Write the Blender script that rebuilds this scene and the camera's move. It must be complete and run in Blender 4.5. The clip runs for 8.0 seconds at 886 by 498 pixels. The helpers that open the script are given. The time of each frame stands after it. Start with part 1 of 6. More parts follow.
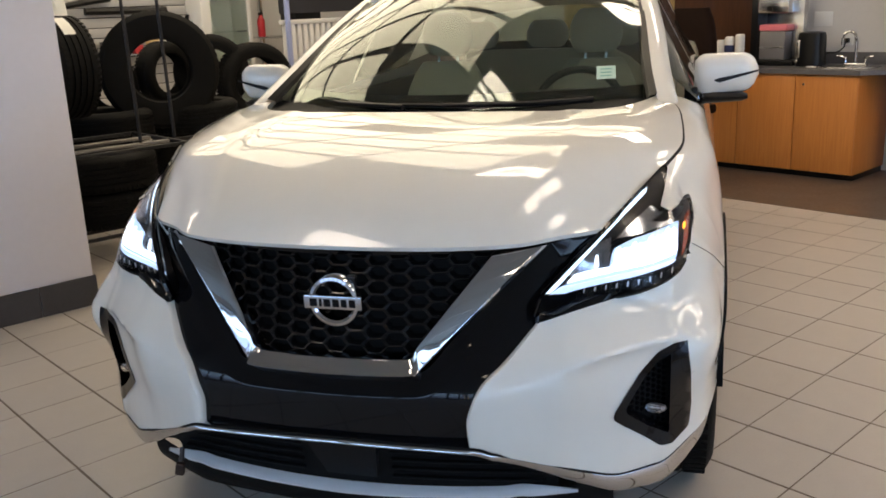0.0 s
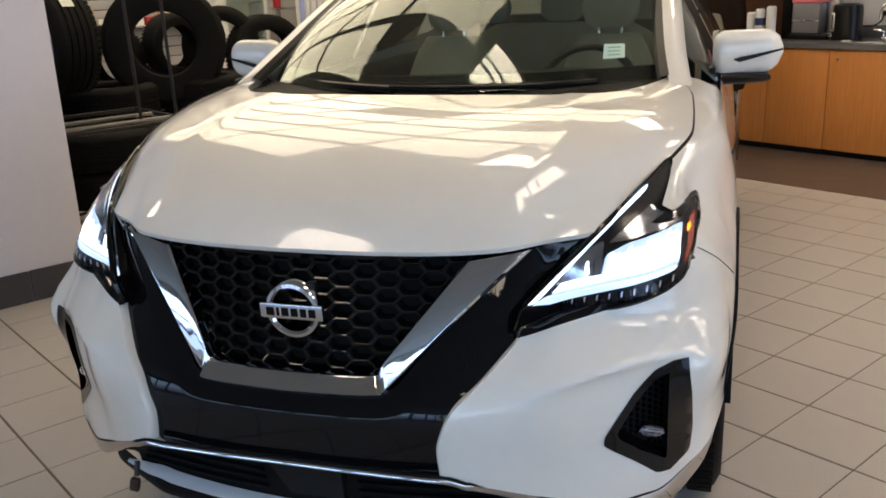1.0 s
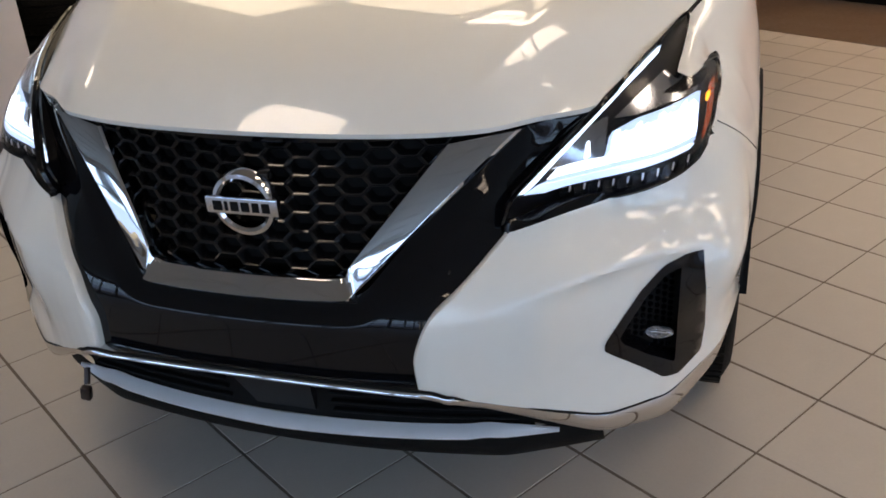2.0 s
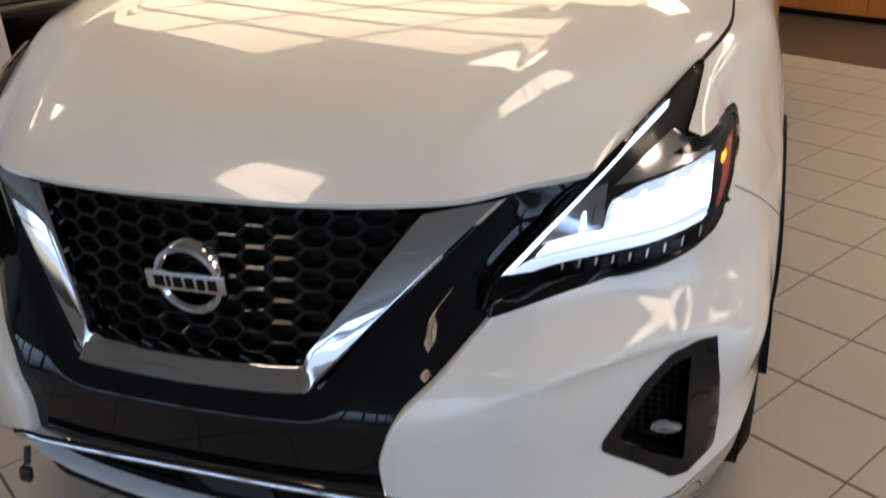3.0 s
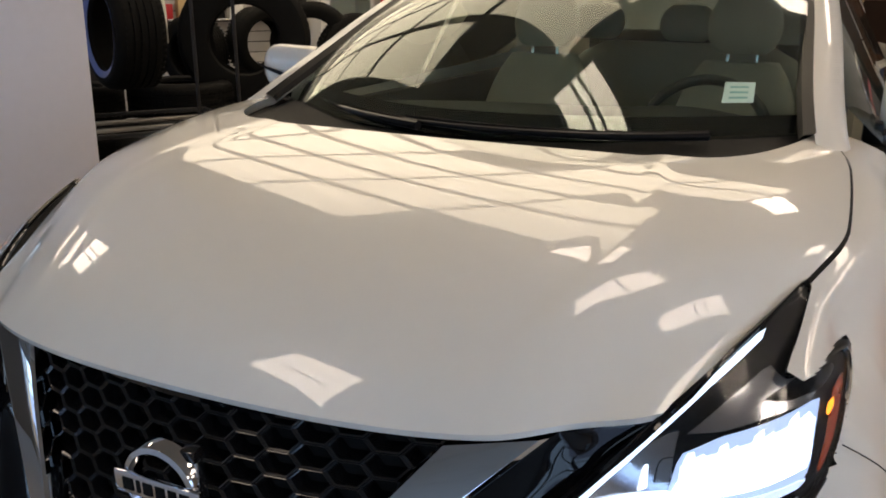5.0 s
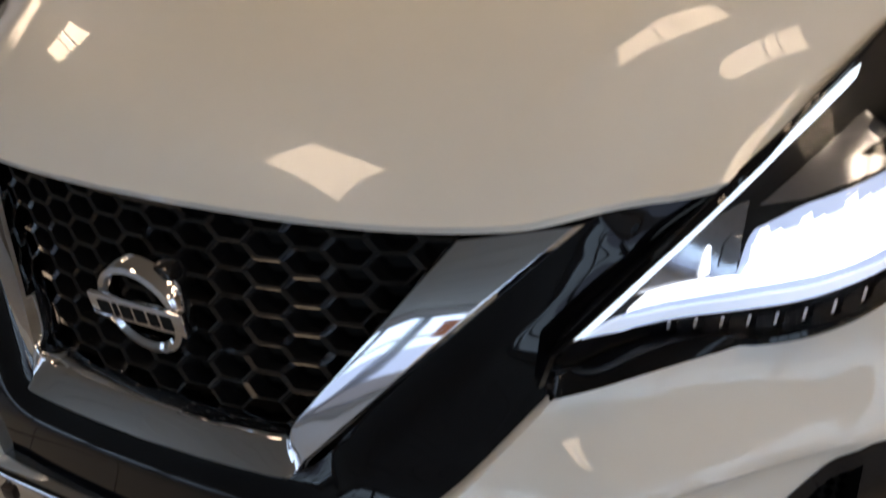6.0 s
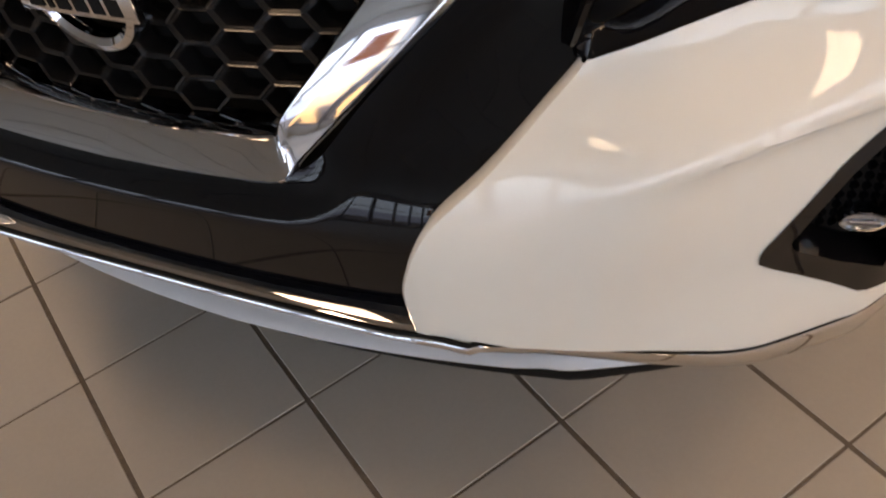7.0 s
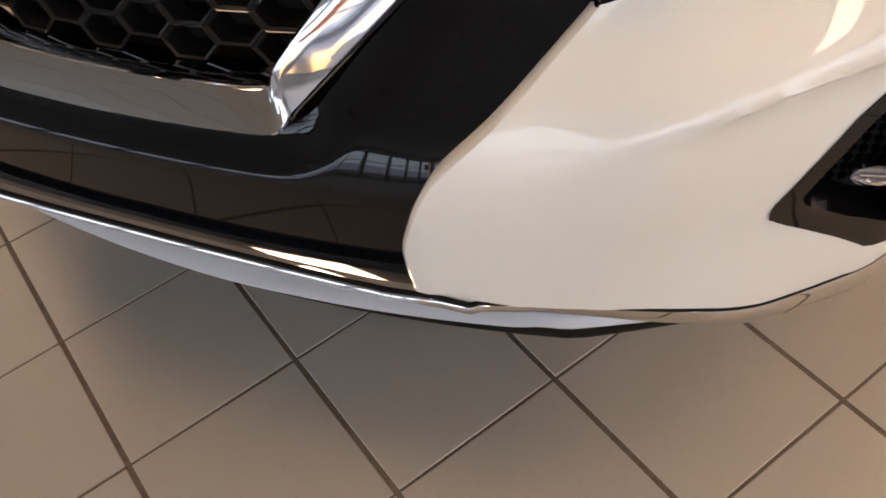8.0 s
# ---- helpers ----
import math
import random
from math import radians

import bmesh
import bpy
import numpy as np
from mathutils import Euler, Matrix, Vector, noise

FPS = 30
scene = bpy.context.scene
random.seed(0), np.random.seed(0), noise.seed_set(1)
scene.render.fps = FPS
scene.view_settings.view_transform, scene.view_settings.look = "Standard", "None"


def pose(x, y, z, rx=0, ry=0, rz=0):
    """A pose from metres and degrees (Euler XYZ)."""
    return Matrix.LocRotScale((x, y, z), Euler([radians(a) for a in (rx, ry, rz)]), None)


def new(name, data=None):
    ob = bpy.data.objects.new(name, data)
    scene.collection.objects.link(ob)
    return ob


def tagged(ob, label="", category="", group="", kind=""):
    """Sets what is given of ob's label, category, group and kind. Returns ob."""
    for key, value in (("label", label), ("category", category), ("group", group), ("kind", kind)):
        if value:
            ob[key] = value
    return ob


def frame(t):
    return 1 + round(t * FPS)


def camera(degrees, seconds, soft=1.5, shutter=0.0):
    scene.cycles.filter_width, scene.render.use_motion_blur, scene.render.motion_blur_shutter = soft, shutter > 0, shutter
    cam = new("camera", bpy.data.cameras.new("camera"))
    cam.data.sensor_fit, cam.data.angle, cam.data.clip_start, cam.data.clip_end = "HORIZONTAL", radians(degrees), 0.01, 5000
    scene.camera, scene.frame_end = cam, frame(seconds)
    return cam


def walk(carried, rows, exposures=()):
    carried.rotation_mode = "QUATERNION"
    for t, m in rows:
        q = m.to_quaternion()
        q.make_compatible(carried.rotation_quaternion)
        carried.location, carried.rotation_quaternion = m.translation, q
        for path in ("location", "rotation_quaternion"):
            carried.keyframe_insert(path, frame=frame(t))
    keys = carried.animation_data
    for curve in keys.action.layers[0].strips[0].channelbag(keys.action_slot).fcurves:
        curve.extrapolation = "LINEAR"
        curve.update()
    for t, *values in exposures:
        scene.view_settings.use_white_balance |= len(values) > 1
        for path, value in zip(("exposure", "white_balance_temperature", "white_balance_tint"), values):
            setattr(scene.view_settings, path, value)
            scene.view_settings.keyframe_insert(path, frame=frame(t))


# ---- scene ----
cam = camera(52.98, 8.0, soft=1.7, shutter=0.25)
# seconds, eye, yaw, pitch, lean
PATH = [
    (0.0, 0.814, -1.890, 1.499, 15.73, -15.28, -2.39),
    (0.5, 0.850, -1.736, 1.488, 16.10, -15.91, -2.94),
    (1.0, 0.872, -1.629, 1.503, 17.76, -17.03, -2.41),
    (1.5, 0.880, -1.512, 1.468, 17.76, -22.32, -3.35),
    (1.7, 0.861, -1.440, 1.466, 17.96, -25.08, -3.47),
    (2.8, 0.798, -1.145, 1.449, 18.60, -27.13, -3.22),
    (3.0, 0.827, -1.091, 1.471, 19.43, -25.57, -3.33),
    (3.5, 0.881, -1.018, 1.498, 20.04, -18.70, -2.78),
    (4.0, 0.907, -0.972, 1.504, 22.04, -14.53, -1.53),
    (5.5, 0.769, -0.699, 1.456, 27.20, -20.50, -0.69),
    (6.0, 0.765, -0.594, 1.398, 30.32, -31.16, -6.09),
    (6.5, 0.728, -0.564, 1.302, 31.00, -40.25, -8.52),
    (7.0, 0.686, -0.566, 1.240, 30.55, -46.22, -10.23),
    (7.5, 0.673, -0.549, 1.214, 26.90, -49.76, -8.57),
    (8.0, 0.648, -0.555, 1.217, 28.76, -49.31, -9.13),
]
EXPOSURES = [(0.0, 0.87, 7250, 18), (1.5, 0.84, 7400, 19), (3.0, 0.68, 7900, 22), (4.0, 0.46, 7300, 20), (5.5, 0.46, 7400, 20), (6.0, 0.38, 8800, 22), (6.5, 0.74, 10300, 28), (7.0, 1.05, 10700, 29), (8.0, 1.24, 10800, 29)]
walk(cam, [(t, pose(x, y, z, 0, 0, yaw) @ pose(0, 0, 0, 90 + pitch) @ pose(0, 0, 0, 0, 0, lean)) for t, x, y, z, yaw, pitch, lean in PATH], EXPOSURES)

# ------------------------------------------------------------------ frames of reference
# The car's long axis is y and its nose points to -y. The room is turned against it.
ROOM = pose(-0.0036, 0.0664, 0, 0, 0, -31.87)
TILE = 0.304
CEIL = 3.05

# ------------------------------------------------------------------ light
world = bpy.data.worlds.new("sky")
scene.world = world
world.use_nodes = True
wn = world.node_tree
sky = wn.nodes.new("ShaderNodeTexSky")
sky.sky_type, sky.sun_disc = "NISHITA", False
sky.sun_elevation, sky.sun_rotation = radians(38), radians(150)
wn.nodes["Background"].inputs["Strength"].default_value = 0.12
wn.links.new(sky.outputs["Color"], wn.nodes["Background"].inputs["Color"])


# ------------------------------------------------------------------ materials
def mat(name, colour, rough=0.5, metal=0.0, coat=0.0, vary=0.0, scale=30.0, bump=0.0, bump_scale=200.0, spec=0.5, emit=None, power=0.0, rnd=0.0, trans=0.0, alpha=1.0, ior=1.45, detail=4.0, rough_vary=0.0):
    m = bpy.data.materials.new(name)
    m.use_nodes = True
    nt = m.node_tree
    n = nt.nodes
    b = n["Principled BSDF"]
    b.inputs["Base Color"].default_value = (*colour, 1)
    b.inputs["Roughness"].default_value = rough
    b.inputs["Metallic"].default_value = metal
    b.inputs["Coat Weight"].default_value = coat
    b.inputs["Coat Roughness"].default_value = 0.02
    b.inputs["Specular IOR Level"].default_value = spec
    b.inputs["Transmission Weight"].default_value = trans
    b.inputs["IOR"].default_value = ior
    b.inputs["Alpha"].default_value = alpha
    if emit:
        b.inputs["Emission Color"].default_value = (*emit, 1)
        b.inputs["Emission Strength"].default_value = power
    if vary or bump or rnd or rough_vary:
        co = n.new("ShaderNodeTexCoord")
    if vary or rough_vary:
        big = n.new("ShaderNodeTexNoise")
        big.inputs["Scale"].default_value = scale
        big.inputs["Detail"].default_value = detail
        nt.links.new(co.outputs["Object"], big.inputs["Vector"])
        fine = n.new("ShaderNodeTexNoise")
        fine.inputs["Scale"].default_value = scale * 9
        fine.inputs["Detail"].default_value = 2
        nt.links.new(co.outputs["Object"], fine.inputs["Vector"])
        add = n.new("ShaderNodeMath")
        add.operation = "ADD"
        nt.links.new(big.outputs["Fac"], add.inputs[0])
        nt.links.new(fine.outputs["Fac"], add.inputs[1])
    last = None
    if vary:
        rng = n.new("ShaderNodeMapRange")
        rng.inputs["From Min"].default_value, rng.inputs["From Max"].default_value = 0.6, 1.4
        rng.inputs["To Min"].default_value, rng.inputs["To Max"].default_value = 1 - vary, 1 + vary
        nt.links.new(add.outputs[0], rng.inputs["Value"])
        last = rng.outputs[0]
    if rnd:
        info = n.new("ShaderNodeObjectInfo")
        r2 = n.new("ShaderNodeMapRange")
        r2.inputs["To Min"].default_value, r2.inputs["To Max"].default_value = 1 - rnd, 1 + rnd
        nt.links.new(info.outputs["Random"], r2.inputs["Value"])
        if last:
            mul = n.new("ShaderNodeMath")
            mul.operation = "MULTIPLY"
            nt.links.new(last, mul.inputs[0])
            nt.links.new(r2.outputs[0], mul.inputs[1])
            last = mul.outputs[0]
        else:
            last = r2.outputs[0]
    if last:
        vm = n.new("ShaderNodeVectorMath")
        vm.operation = "SCALE"
        vm.inputs[0].default_value = colour
        nt.links.new(last, vm.inputs["Scale"])
        nt.links.new(vm.outputs[0], b.inputs["Base Color"])
    if rough_vary:
        r3 = n.new("ShaderNodeMapRange")
        r3.inputs["From Min"].default_value, r3.inputs["From Max"].default_value = 0.6, 1.4
        r3.inputs["To Min"].default_value, r3.inputs["To Max"].default_value = max(0, rough - rough_vary), rough + rough_vary
        nt.links.new(add.outputs[0], r3.inputs["Value"])
        nt.links.new(r3.outputs[0], b.inputs["Roughness"])
    if bump:
        bn = n.new("ShaderNodeTexNoise")
        bn.inputs["Scale"].default_value = bump_scale
        bn.inputs["Detail"].default_value = 3
        nt.links.new(co.outputs["Object"], bn.inputs["Vector"])
        bp = n.new("ShaderNodeBump")
        bp.inputs["Strength"].default_value = bump
        bp.inputs["Distance"].default_value = 0.002
        nt.links.new(bn.outputs["Fac"], bp.inputs["Height"])
        nt.links.new(bp.outputs["Normal"], b.inputs["Normal"])
    return m


def wood_mat(name, colour, dark, scale=1.0, rough=0.35):
    m = mat(name, colour, rough)
    nt = m.node_tree
    n = nt.nodes
    co = n.new("ShaderNodeTexCoord")
    mp = n.new("ShaderNodeMapping")
    mp.inputs["Scale"].default_value = (26 * scale, 26 * scale, 1.1 * scale)
    nt.links.new(co.outputs["Object"], mp.inputs["Vector"])
    ns = n.new("ShaderNodeTexNoise")
    ns.inputs["Scale"].default_value = 3.0
    ns.inputs["Detail"].default_value = 6
    ns.inputs["Distortion"].default_value = 0.6
    nt.links.new(mp.outputs[0], ns.inputs["Vector"])
    rp = n.new("ShaderNodeValToRGB")
    rp.color_ramp.elements[0].position, rp.color_ramp.elements[0].color = 0.3, (*dark, 1)
    rp.color_ramp.elements[1].position, rp.color_ramp.elements[1].color = 0.7, (*colour, 1)
    nt.links.new(ns.outputs["Fac"], rp.inputs[0])
    nt.links.new(rp.outputs[0], n["Principled BSDF"].inputs["Base Color"])
    return m


PAINT = mat("white_paint", (0.83, 0.80, 0.715), 0.35, coat=1.0, vary=0.012, scale=3, spec=0.5)
GLOSS_BLACK = mat("gloss_black_plastic", (0.004, 0.004, 0.005), 0.03, spec=0.36)
GRILLE = mat("grille_plastic", (0.010, 0.0095, 0.0095), 0.14, spec=0.6)
SATIN_BLACK = mat("satin_black_plastic", (0.008, 0.0075, 0.0075), 0.32, vary=0.15, scale=25, spec=0.25)
MATTE_BLACK = mat("matte_black_plastic", (0.008, 0.008, 0.008), 0.6, vary=0.2, scale=40, bump=0.25, bump_scale=900, spec=0.1)
CHROME = mat("chrome", (0.62, 0.62, 0.635), 0.035, metal=1.0)
SATIN_CHROME = mat("satin_silver", (0.72, 0.72, 0.73), 0.28, metal=0.75, vary=0.04)
RUBBER = mat("tyre_rubber", (0.005, 0.0048, 0.0046), 0.72, vary=0.25, scale=20, bump=0.3, bump_scale=300, spec=0.15)
GLASS = mat("windscreen_glass", (0.66, 0.77, 0.67), 0.0, trans=1.0, ior=1.29)
LENS = mat("clear_lens", (0.98, 0.99, 1.0), 0.0, trans=1.0, ior=1.15)
RIM = mat("alloy_rim", (0.45, 0.45, 0.46), 0.25, metal=0.9)
REFLECTOR = mat("lamp_reflector", (0.40, 0.42, 0.46), 0.14, metal=1.0)
LAMP_DARK = mat("lamp_housing", (0.005, 0.005, 0.006), 0.3, spec=0.2)
DRL = mat("running_light", (0.8, 0.9, 1.0), 0.3, emit=(0.50, 0.75, 1.0), power=1.15)
LED = mat("led_projector", (0.8, 0.9, 1.0), 0.3, emit=(0.68, 0.86, 1.0), power=3.0)
LED_CELL = mat("led_cell", (0.7, 0.8, 1.0), 0.3, emit=(0.68, 0.86, 1.0), power=1.5)
LED_SOFT = mat("led_light_guide", (0.7, 0.8, 1.0), 0.3, emit=(0.42, 0.65, 1.0), power=0.55)
LED_GLOW = mat("led_glow", (0.3, 0.36, 0.5), 0.3, emit=(0.62, 0.82, 1.0), power=1.15)
# emission stands in for the blue bloom round the LEDs; no lamp of its own
LED_HALO = mat("led_backing", (0.2, 0.25, 0.35), 0.3, emit=(0.36, 0.58, 1.0), power=0.70)
AMBER = mat("amber_reflector", (0.30, 0.035, 0.006), 0.15, coat=0.6)
AMBER_LIT = mat("amber_bulb", (0.9, 0.3, 0.02), 0.2, emit=(1.0, 0.32, 0.02), power=1.3)
CABIN = mat("dashboard_plastic", (0.028, 0.029, 0.027), 0.55, vary=0.15, bump=0.2, bump_scale=500)
LEATHER = mat("beige_leather", (0.30, 0.285, 0.23), 0.5, vary=0.08, scale=10, bump=0.15, bump_scale=260)
HEADLINER = mat("headliner_cloth", (0.32, 0.31, 0.27), 0.85, vary=0.05)
STICKER = mat("paper_sticker", (0.50, 0.68, 0.56), 0.5, vary=0.05)
STICKER_INK = mat("sticker_ink", (0.18, 0.42, 0.33), 0.5)
CLIP = mat("dark_brown_clip", (0.03, 0.016, 0.012), 0.4)
PLATE = mat("dark_plate", (0.008, 0.008, 0.009), 0.35, spec=0.18)

TILE_M = mat("ceramic_tile", (0.51, 0.455, 0.395), 0.36, vary=0.035, scale=12, rnd=0.03, detail=3.0, bump=0.06, bump_scale=260)
GROUT = mat("grout", (0.17, 0.13, 0.10), 0.85, vary=0.25, scale=8)
BROWN_TILE = mat("brown_floor_tile", (0.115, 0.088, 0.072), 0.35, vary=0.12, scale=4, rough_vary=0.08)
WALL = mat("lilac_white_wall_paint", (0.80, 0.745, 0.74), 0.62, vary=0.02, scale=3, bump=0.1, bump_scale=160)
WALL_TAN = mat("tan_wall_paint", (0.42, 0.31, 0.13), 0.65, vary=0.03, scale=3, bump=0.1, bump_scale=160)
WALL_GREY = mat("pale_grey_wall_paint", (0.60, 0.58, 0.55), 0.6, vary=0.02, scale=3)
BASE_TILE = mat("dark_grey_base_tile", (0.062, 0.056, 0.056), 0.3, vary=0.1, scale=6, rnd=0.06)
CEILING = mat("ceiling_tile", (0.40, 0.38, 0.345), 0.85, vary=0.04, scale=12, bump=0.3, bump_scale=60)
GRID = mat("ceiling_grid", (0.36, 0.34, 0.30), 0.5)
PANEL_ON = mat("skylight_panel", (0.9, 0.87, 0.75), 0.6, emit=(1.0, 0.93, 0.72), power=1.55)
TROFFER_ON = mat("light_diffuser", (0.9, 0.9, 0.88), 0.5, emit=(1.0, 0.91, 0.77), power=5.4)
BASKET_ON = mat("light_basket", (0.9, 0.9, 0.88), 0.5, emit=(1.0, 0.92, 0.80), power=5.5)
MAPLE = wood_mat("maple_laminate", (0.62, 0.235, 0.058), (0.53, 0.185, 0.042))
WALNUT = wood_mat("walnut_panel", (0.085, 0.029, 0.010), (0.055, 0.019, 0.007))
COUNTER = mat("grey_counter_laminate", (0.13, 0.125, 0.125), 0.35, vary=0.15, scale=60)
STEEL = mat("brushed_steel", (0.62, 0.62, 0.62), 0.25, metal=1.0, vary=0.04)
WHITE_PLASTIC = mat("white_plastic", (0.74, 0.73, 0.70), 0.4, vary=0.02)
BLACK_PLASTIC = mat("black_appliance_plastic", (0.006, 0.006, 0.0065), 0.28, vary=0.1, spec=0.3)
PINK = mat("pink_plastic", (0.86, 0.22, 0.26), 0.45, vary=0.04)
CLEAR_GREY = mat("clear_grey_plastic", (0.20, 0.19, 0.19), 0.25, vary=0.05)
PAPER = mat("paper_cup", (0.82, 0.80, 0.76), 0.6, vary=0.02)
NAVY = mat("navy_label", (0.02, 0.03, 0.09), 0.5)
CARD = mat("tan_cardboard", (0.52, 0.36, 0.18), 0.7, vary=0.1)
DARK_LEATHER = mat("dark_brown_leather", (0.012, 0.0055, 0.0035), 0.65, vary=0.2, bump=0.2, bump_scale=120, spec=0.08)
RACK = mat("black_powder_coat", (0.011, 0.011, 0.013), 0.38, vary=0.1)
RACK_BAR = mat("worn_steel_bar", (0.34, 0.32, 0.30), 0.35, metal=0.8, vary=0.2, scale=30)
SLAT = mat("grey_slat_wall", (0.42, 0.41, 0.40), 0.55, vary=0.03)
DOORFRAME = mat("white_frame_paint", (0.72, 0.71, 0.68), 0.45, vary=0.02)
CAB_GLASS = mat("green_tinted_glass", (0.88, 0.95, 0.92), 0.02, trans=1.0, ior=1.3)
BLUE = mat("blue_paint", (0.34, 0.40, 0.66), 0.45, vary=0.05)
RED = mat("red_plastic", (0.42, 0.02, 0.025), 0.4, vary=0.05)
LABEL_W = mat("white_label", (0.75, 0.74, 0.68), 0.6, vary=0.03)
YELLOW = mat("yellow_label", (0.75, 0.62, 0.18), 0.6)
TYRE_BLUE = mat("blue_film_ring", (0.12, 0.18, 0.45), 0.35, vary=0.1)
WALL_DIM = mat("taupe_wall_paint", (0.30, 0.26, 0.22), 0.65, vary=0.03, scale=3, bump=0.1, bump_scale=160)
WINDOW_OUT = mat("daylight_beyond_glass", (0.5, 0.6, 0.8), 0.9, emit=(0.38, 0.66, 1.0), power=2.5)
STOREFRONT_OUT = mat("buildings_beyond_glass", (0.3, 0.36, 0.45), 0.9, emit=(0.36, 0.58, 1.0), power=1.25)
STREET_OUT = mat("street_beyond_glass", (0.2, 0.22, 0.25), 0.9, emit=(0.55, 0.72, 1.0), power=0.25)
MULLION = mat("aluminium_mullion", (0.40, 0.41, 0.43), 0.4, metal=0.5, vary=0.05)
ORANGE = mat("orange_poster", (0.62, 0.13, 0.035), 0.6)
RADIATOR = mat("white_enamel", (0.70, 0.69, 0.67), 0.4, vary=0.03)
POSTER = mat("dark_banner", (0.03, 0.03, 0.035), 0.5)


# ------------------------------------------------------------------ mesh tools
def cv(*keys):
    """A smooth curve through (t, value) keys."""
    ts, vs = [k[0] for k in keys], [k[1] for k in keys]
    n = len(ts)
    sl = [(vs[i + 1] - vs[i]) / (ts[i + 1] - ts[i]) for i in range(n - 1)]
    m = [sl[0]] + [0 if sl[i - 1] * sl[i] <= 0 else 2 * sl[i - 1] * sl[i] / (sl[i - 1] + sl[i]) for i in range(1, n - 1)] + [sl[-1]]

    def f(t):
        if t <= ts[0]:
            return vs[0]
        if t >= ts[-1]:
            return vs[-1]
        i = max(j for j in range(n - 1) if ts[j] <= t)
        h = ts[i + 1] - ts[i]
        u = (t - ts[i]) / h
        return (1 + 2 * u) * (1 - u) ** 2 * vs[i] + u * (1 - u) ** 2 * h * m[i] + u * u * (3 - 2 * u) * vs[i + 1] + u * u * (u - 1) * h * m[i + 1]
    return f


def smooth_curve(*keys):
    """A curve through (t, value) keys whose bend changes without a jump (natural cubic)."""
    ts, vs = np.array([k[0] for k in keys], float), np.array([k[1] for k in keys], float)
    n, h = len(ts), np.diff([k[0] for k in keys])
    a, r = np.eye(n), np.zeros(n)
    for i in range(1, n - 1):
        a[i, i - 1:i + 2] = h[i - 1], 2 * (h[i - 1] + h[i]), h[i]
        r[i] = 6 * ((vs[i + 1] - vs[i]) / h[i] - (vs[i] - vs[i - 1]) / h[i - 1])
    m = np.linalg.solve(a, r)

    def f(t):
        i = min(n - 2, max(0, int(np.searchsorted(ts, t)) - 1))
        p, q = ts[i + 1] - t, t - ts[i]
        return float((m[i] * p ** 3 + m[i + 1] * q ** 3) / (6 * h[i]) + (vs[i] / h[i] - m[i] * h[i] / 6) * p + (vs[i + 1] / h[i] - m[i + 1] * h[i] / 6) * q)
    return f


def mixp(a, b, u):
    return tuple(p + (q - p) * u for p, q in zip(a, b))


def resample(pts, n):
    """n + 1 points evenly along a polyline."""
    d = [0.0]
    for a, b in zip(pts, pts[1:]):
        d.append(d[-1] + math.dist(a, b))
    out, j = [], 0
    for i in range(n + 1):
        s = d[-1] * i / n
        while j < len(pts) - 2 and d[j + 1] < s:
            j += 1
        out.append(mixp(pts[j], pts[j + 1], 0 if d[j + 1] == d[j] else (s - d[j]) / (d[j + 1] - d[j])))
    return out


def spline(pts, k=8):
    """A rounded polyline through the points (Catmull-Rom)."""
    out = []
    for i in range(len(pts) - 1):
        p0, p1, p2, p3 = pts[max(i - 1, 0)], pts[i], pts[i + 1], pts[min(i + 2, len(pts) - 1)]
        for j in range(k):
            u = j / k
            out.append(tuple(0.5 * (2 * b + (c - a) * u + (2 * a - 5 * b + 4 * c - d) * u * u + (3 * b - a - 3 * c + d) * u ** 3) for a, b, c, d in zip(p0, p1, p2, p3)))
    out.append(tuple(pts[-1]))
    return out


def grid(fn, nu, nv):
    v = [tuple(fn(i / nu, j / nv)) for i in range(nu + 1) for j in range(nv + 1)]
    f = [(i * (nv + 1) + j, (i + 1) * (nv + 1) + j, (i + 1) * (nv + 1) + j + 1, i * (nv + 1) + j + 1) for i in range(nu) for j in range(nv)]
    return v, f


def loft(rows, closed=False):
    """A skin over rows of equally many points."""
    m = len(rows[0])
    v = [tuple(p) for r in rows for p in r]
    f = []
    for i in range(len(rows) - 1):
        for j in range(m if closed else m - 1):
            k = (j + 1) % m
            f.append((i * m + j, (i + 1) * m + j, (i + 1) * m + k, i * m + k))
    return v, f


def capped(rows):
    v, f = loft(rows, True)
    m = len(rows[0])
    f.append(tuple(range(m)))
    f.append(tuple(reversed(range(len(v) - m, len(v)))))
    return v, f


def join(*geos):
    v, f = [], []
    for gv, gf in geos:
        o = len(v)
        v += list(gv)
        f += [tuple(i + o for i in q) for q in gf]
    return v, f


def flip(geo):
    return geo[0], [tuple(reversed(q)) for q in geo[1]]


def mirrored(geo):
    return [(-x, y, z) for x, y, z in geo[0]], [tuple(reversed(q)) for q in geo[1]]


def moved(geo, m):
    return [tuple(m @ Vector(p)) for p in geo[0]], geo[1]


def tube(pts, r, k=8, cap=True):
    rows = []
    n = len(pts)
    for i, p in enumerate(pts):
        d = (Vector(pts[min(i + 1, n - 1)]) - Vector(pts[max(i - 1, 0)])).normalized()
        a = d.cross(Vector((0, 0, 1)) if abs(d.z) < 0.95 else Vector((1, 0, 0))).normalized()
        b = d.cross(a)
        rr = r[i] if isinstance(r, (list, tuple)) else r
        rows.append([tuple(Vector(p) + rr * (math.cos(2 * math.pi * j / k) * a + math.sin(2 * math.pi * j / k) * b)) for j in range(k)])
    return capped(rows) if cap else loft(rows, True)


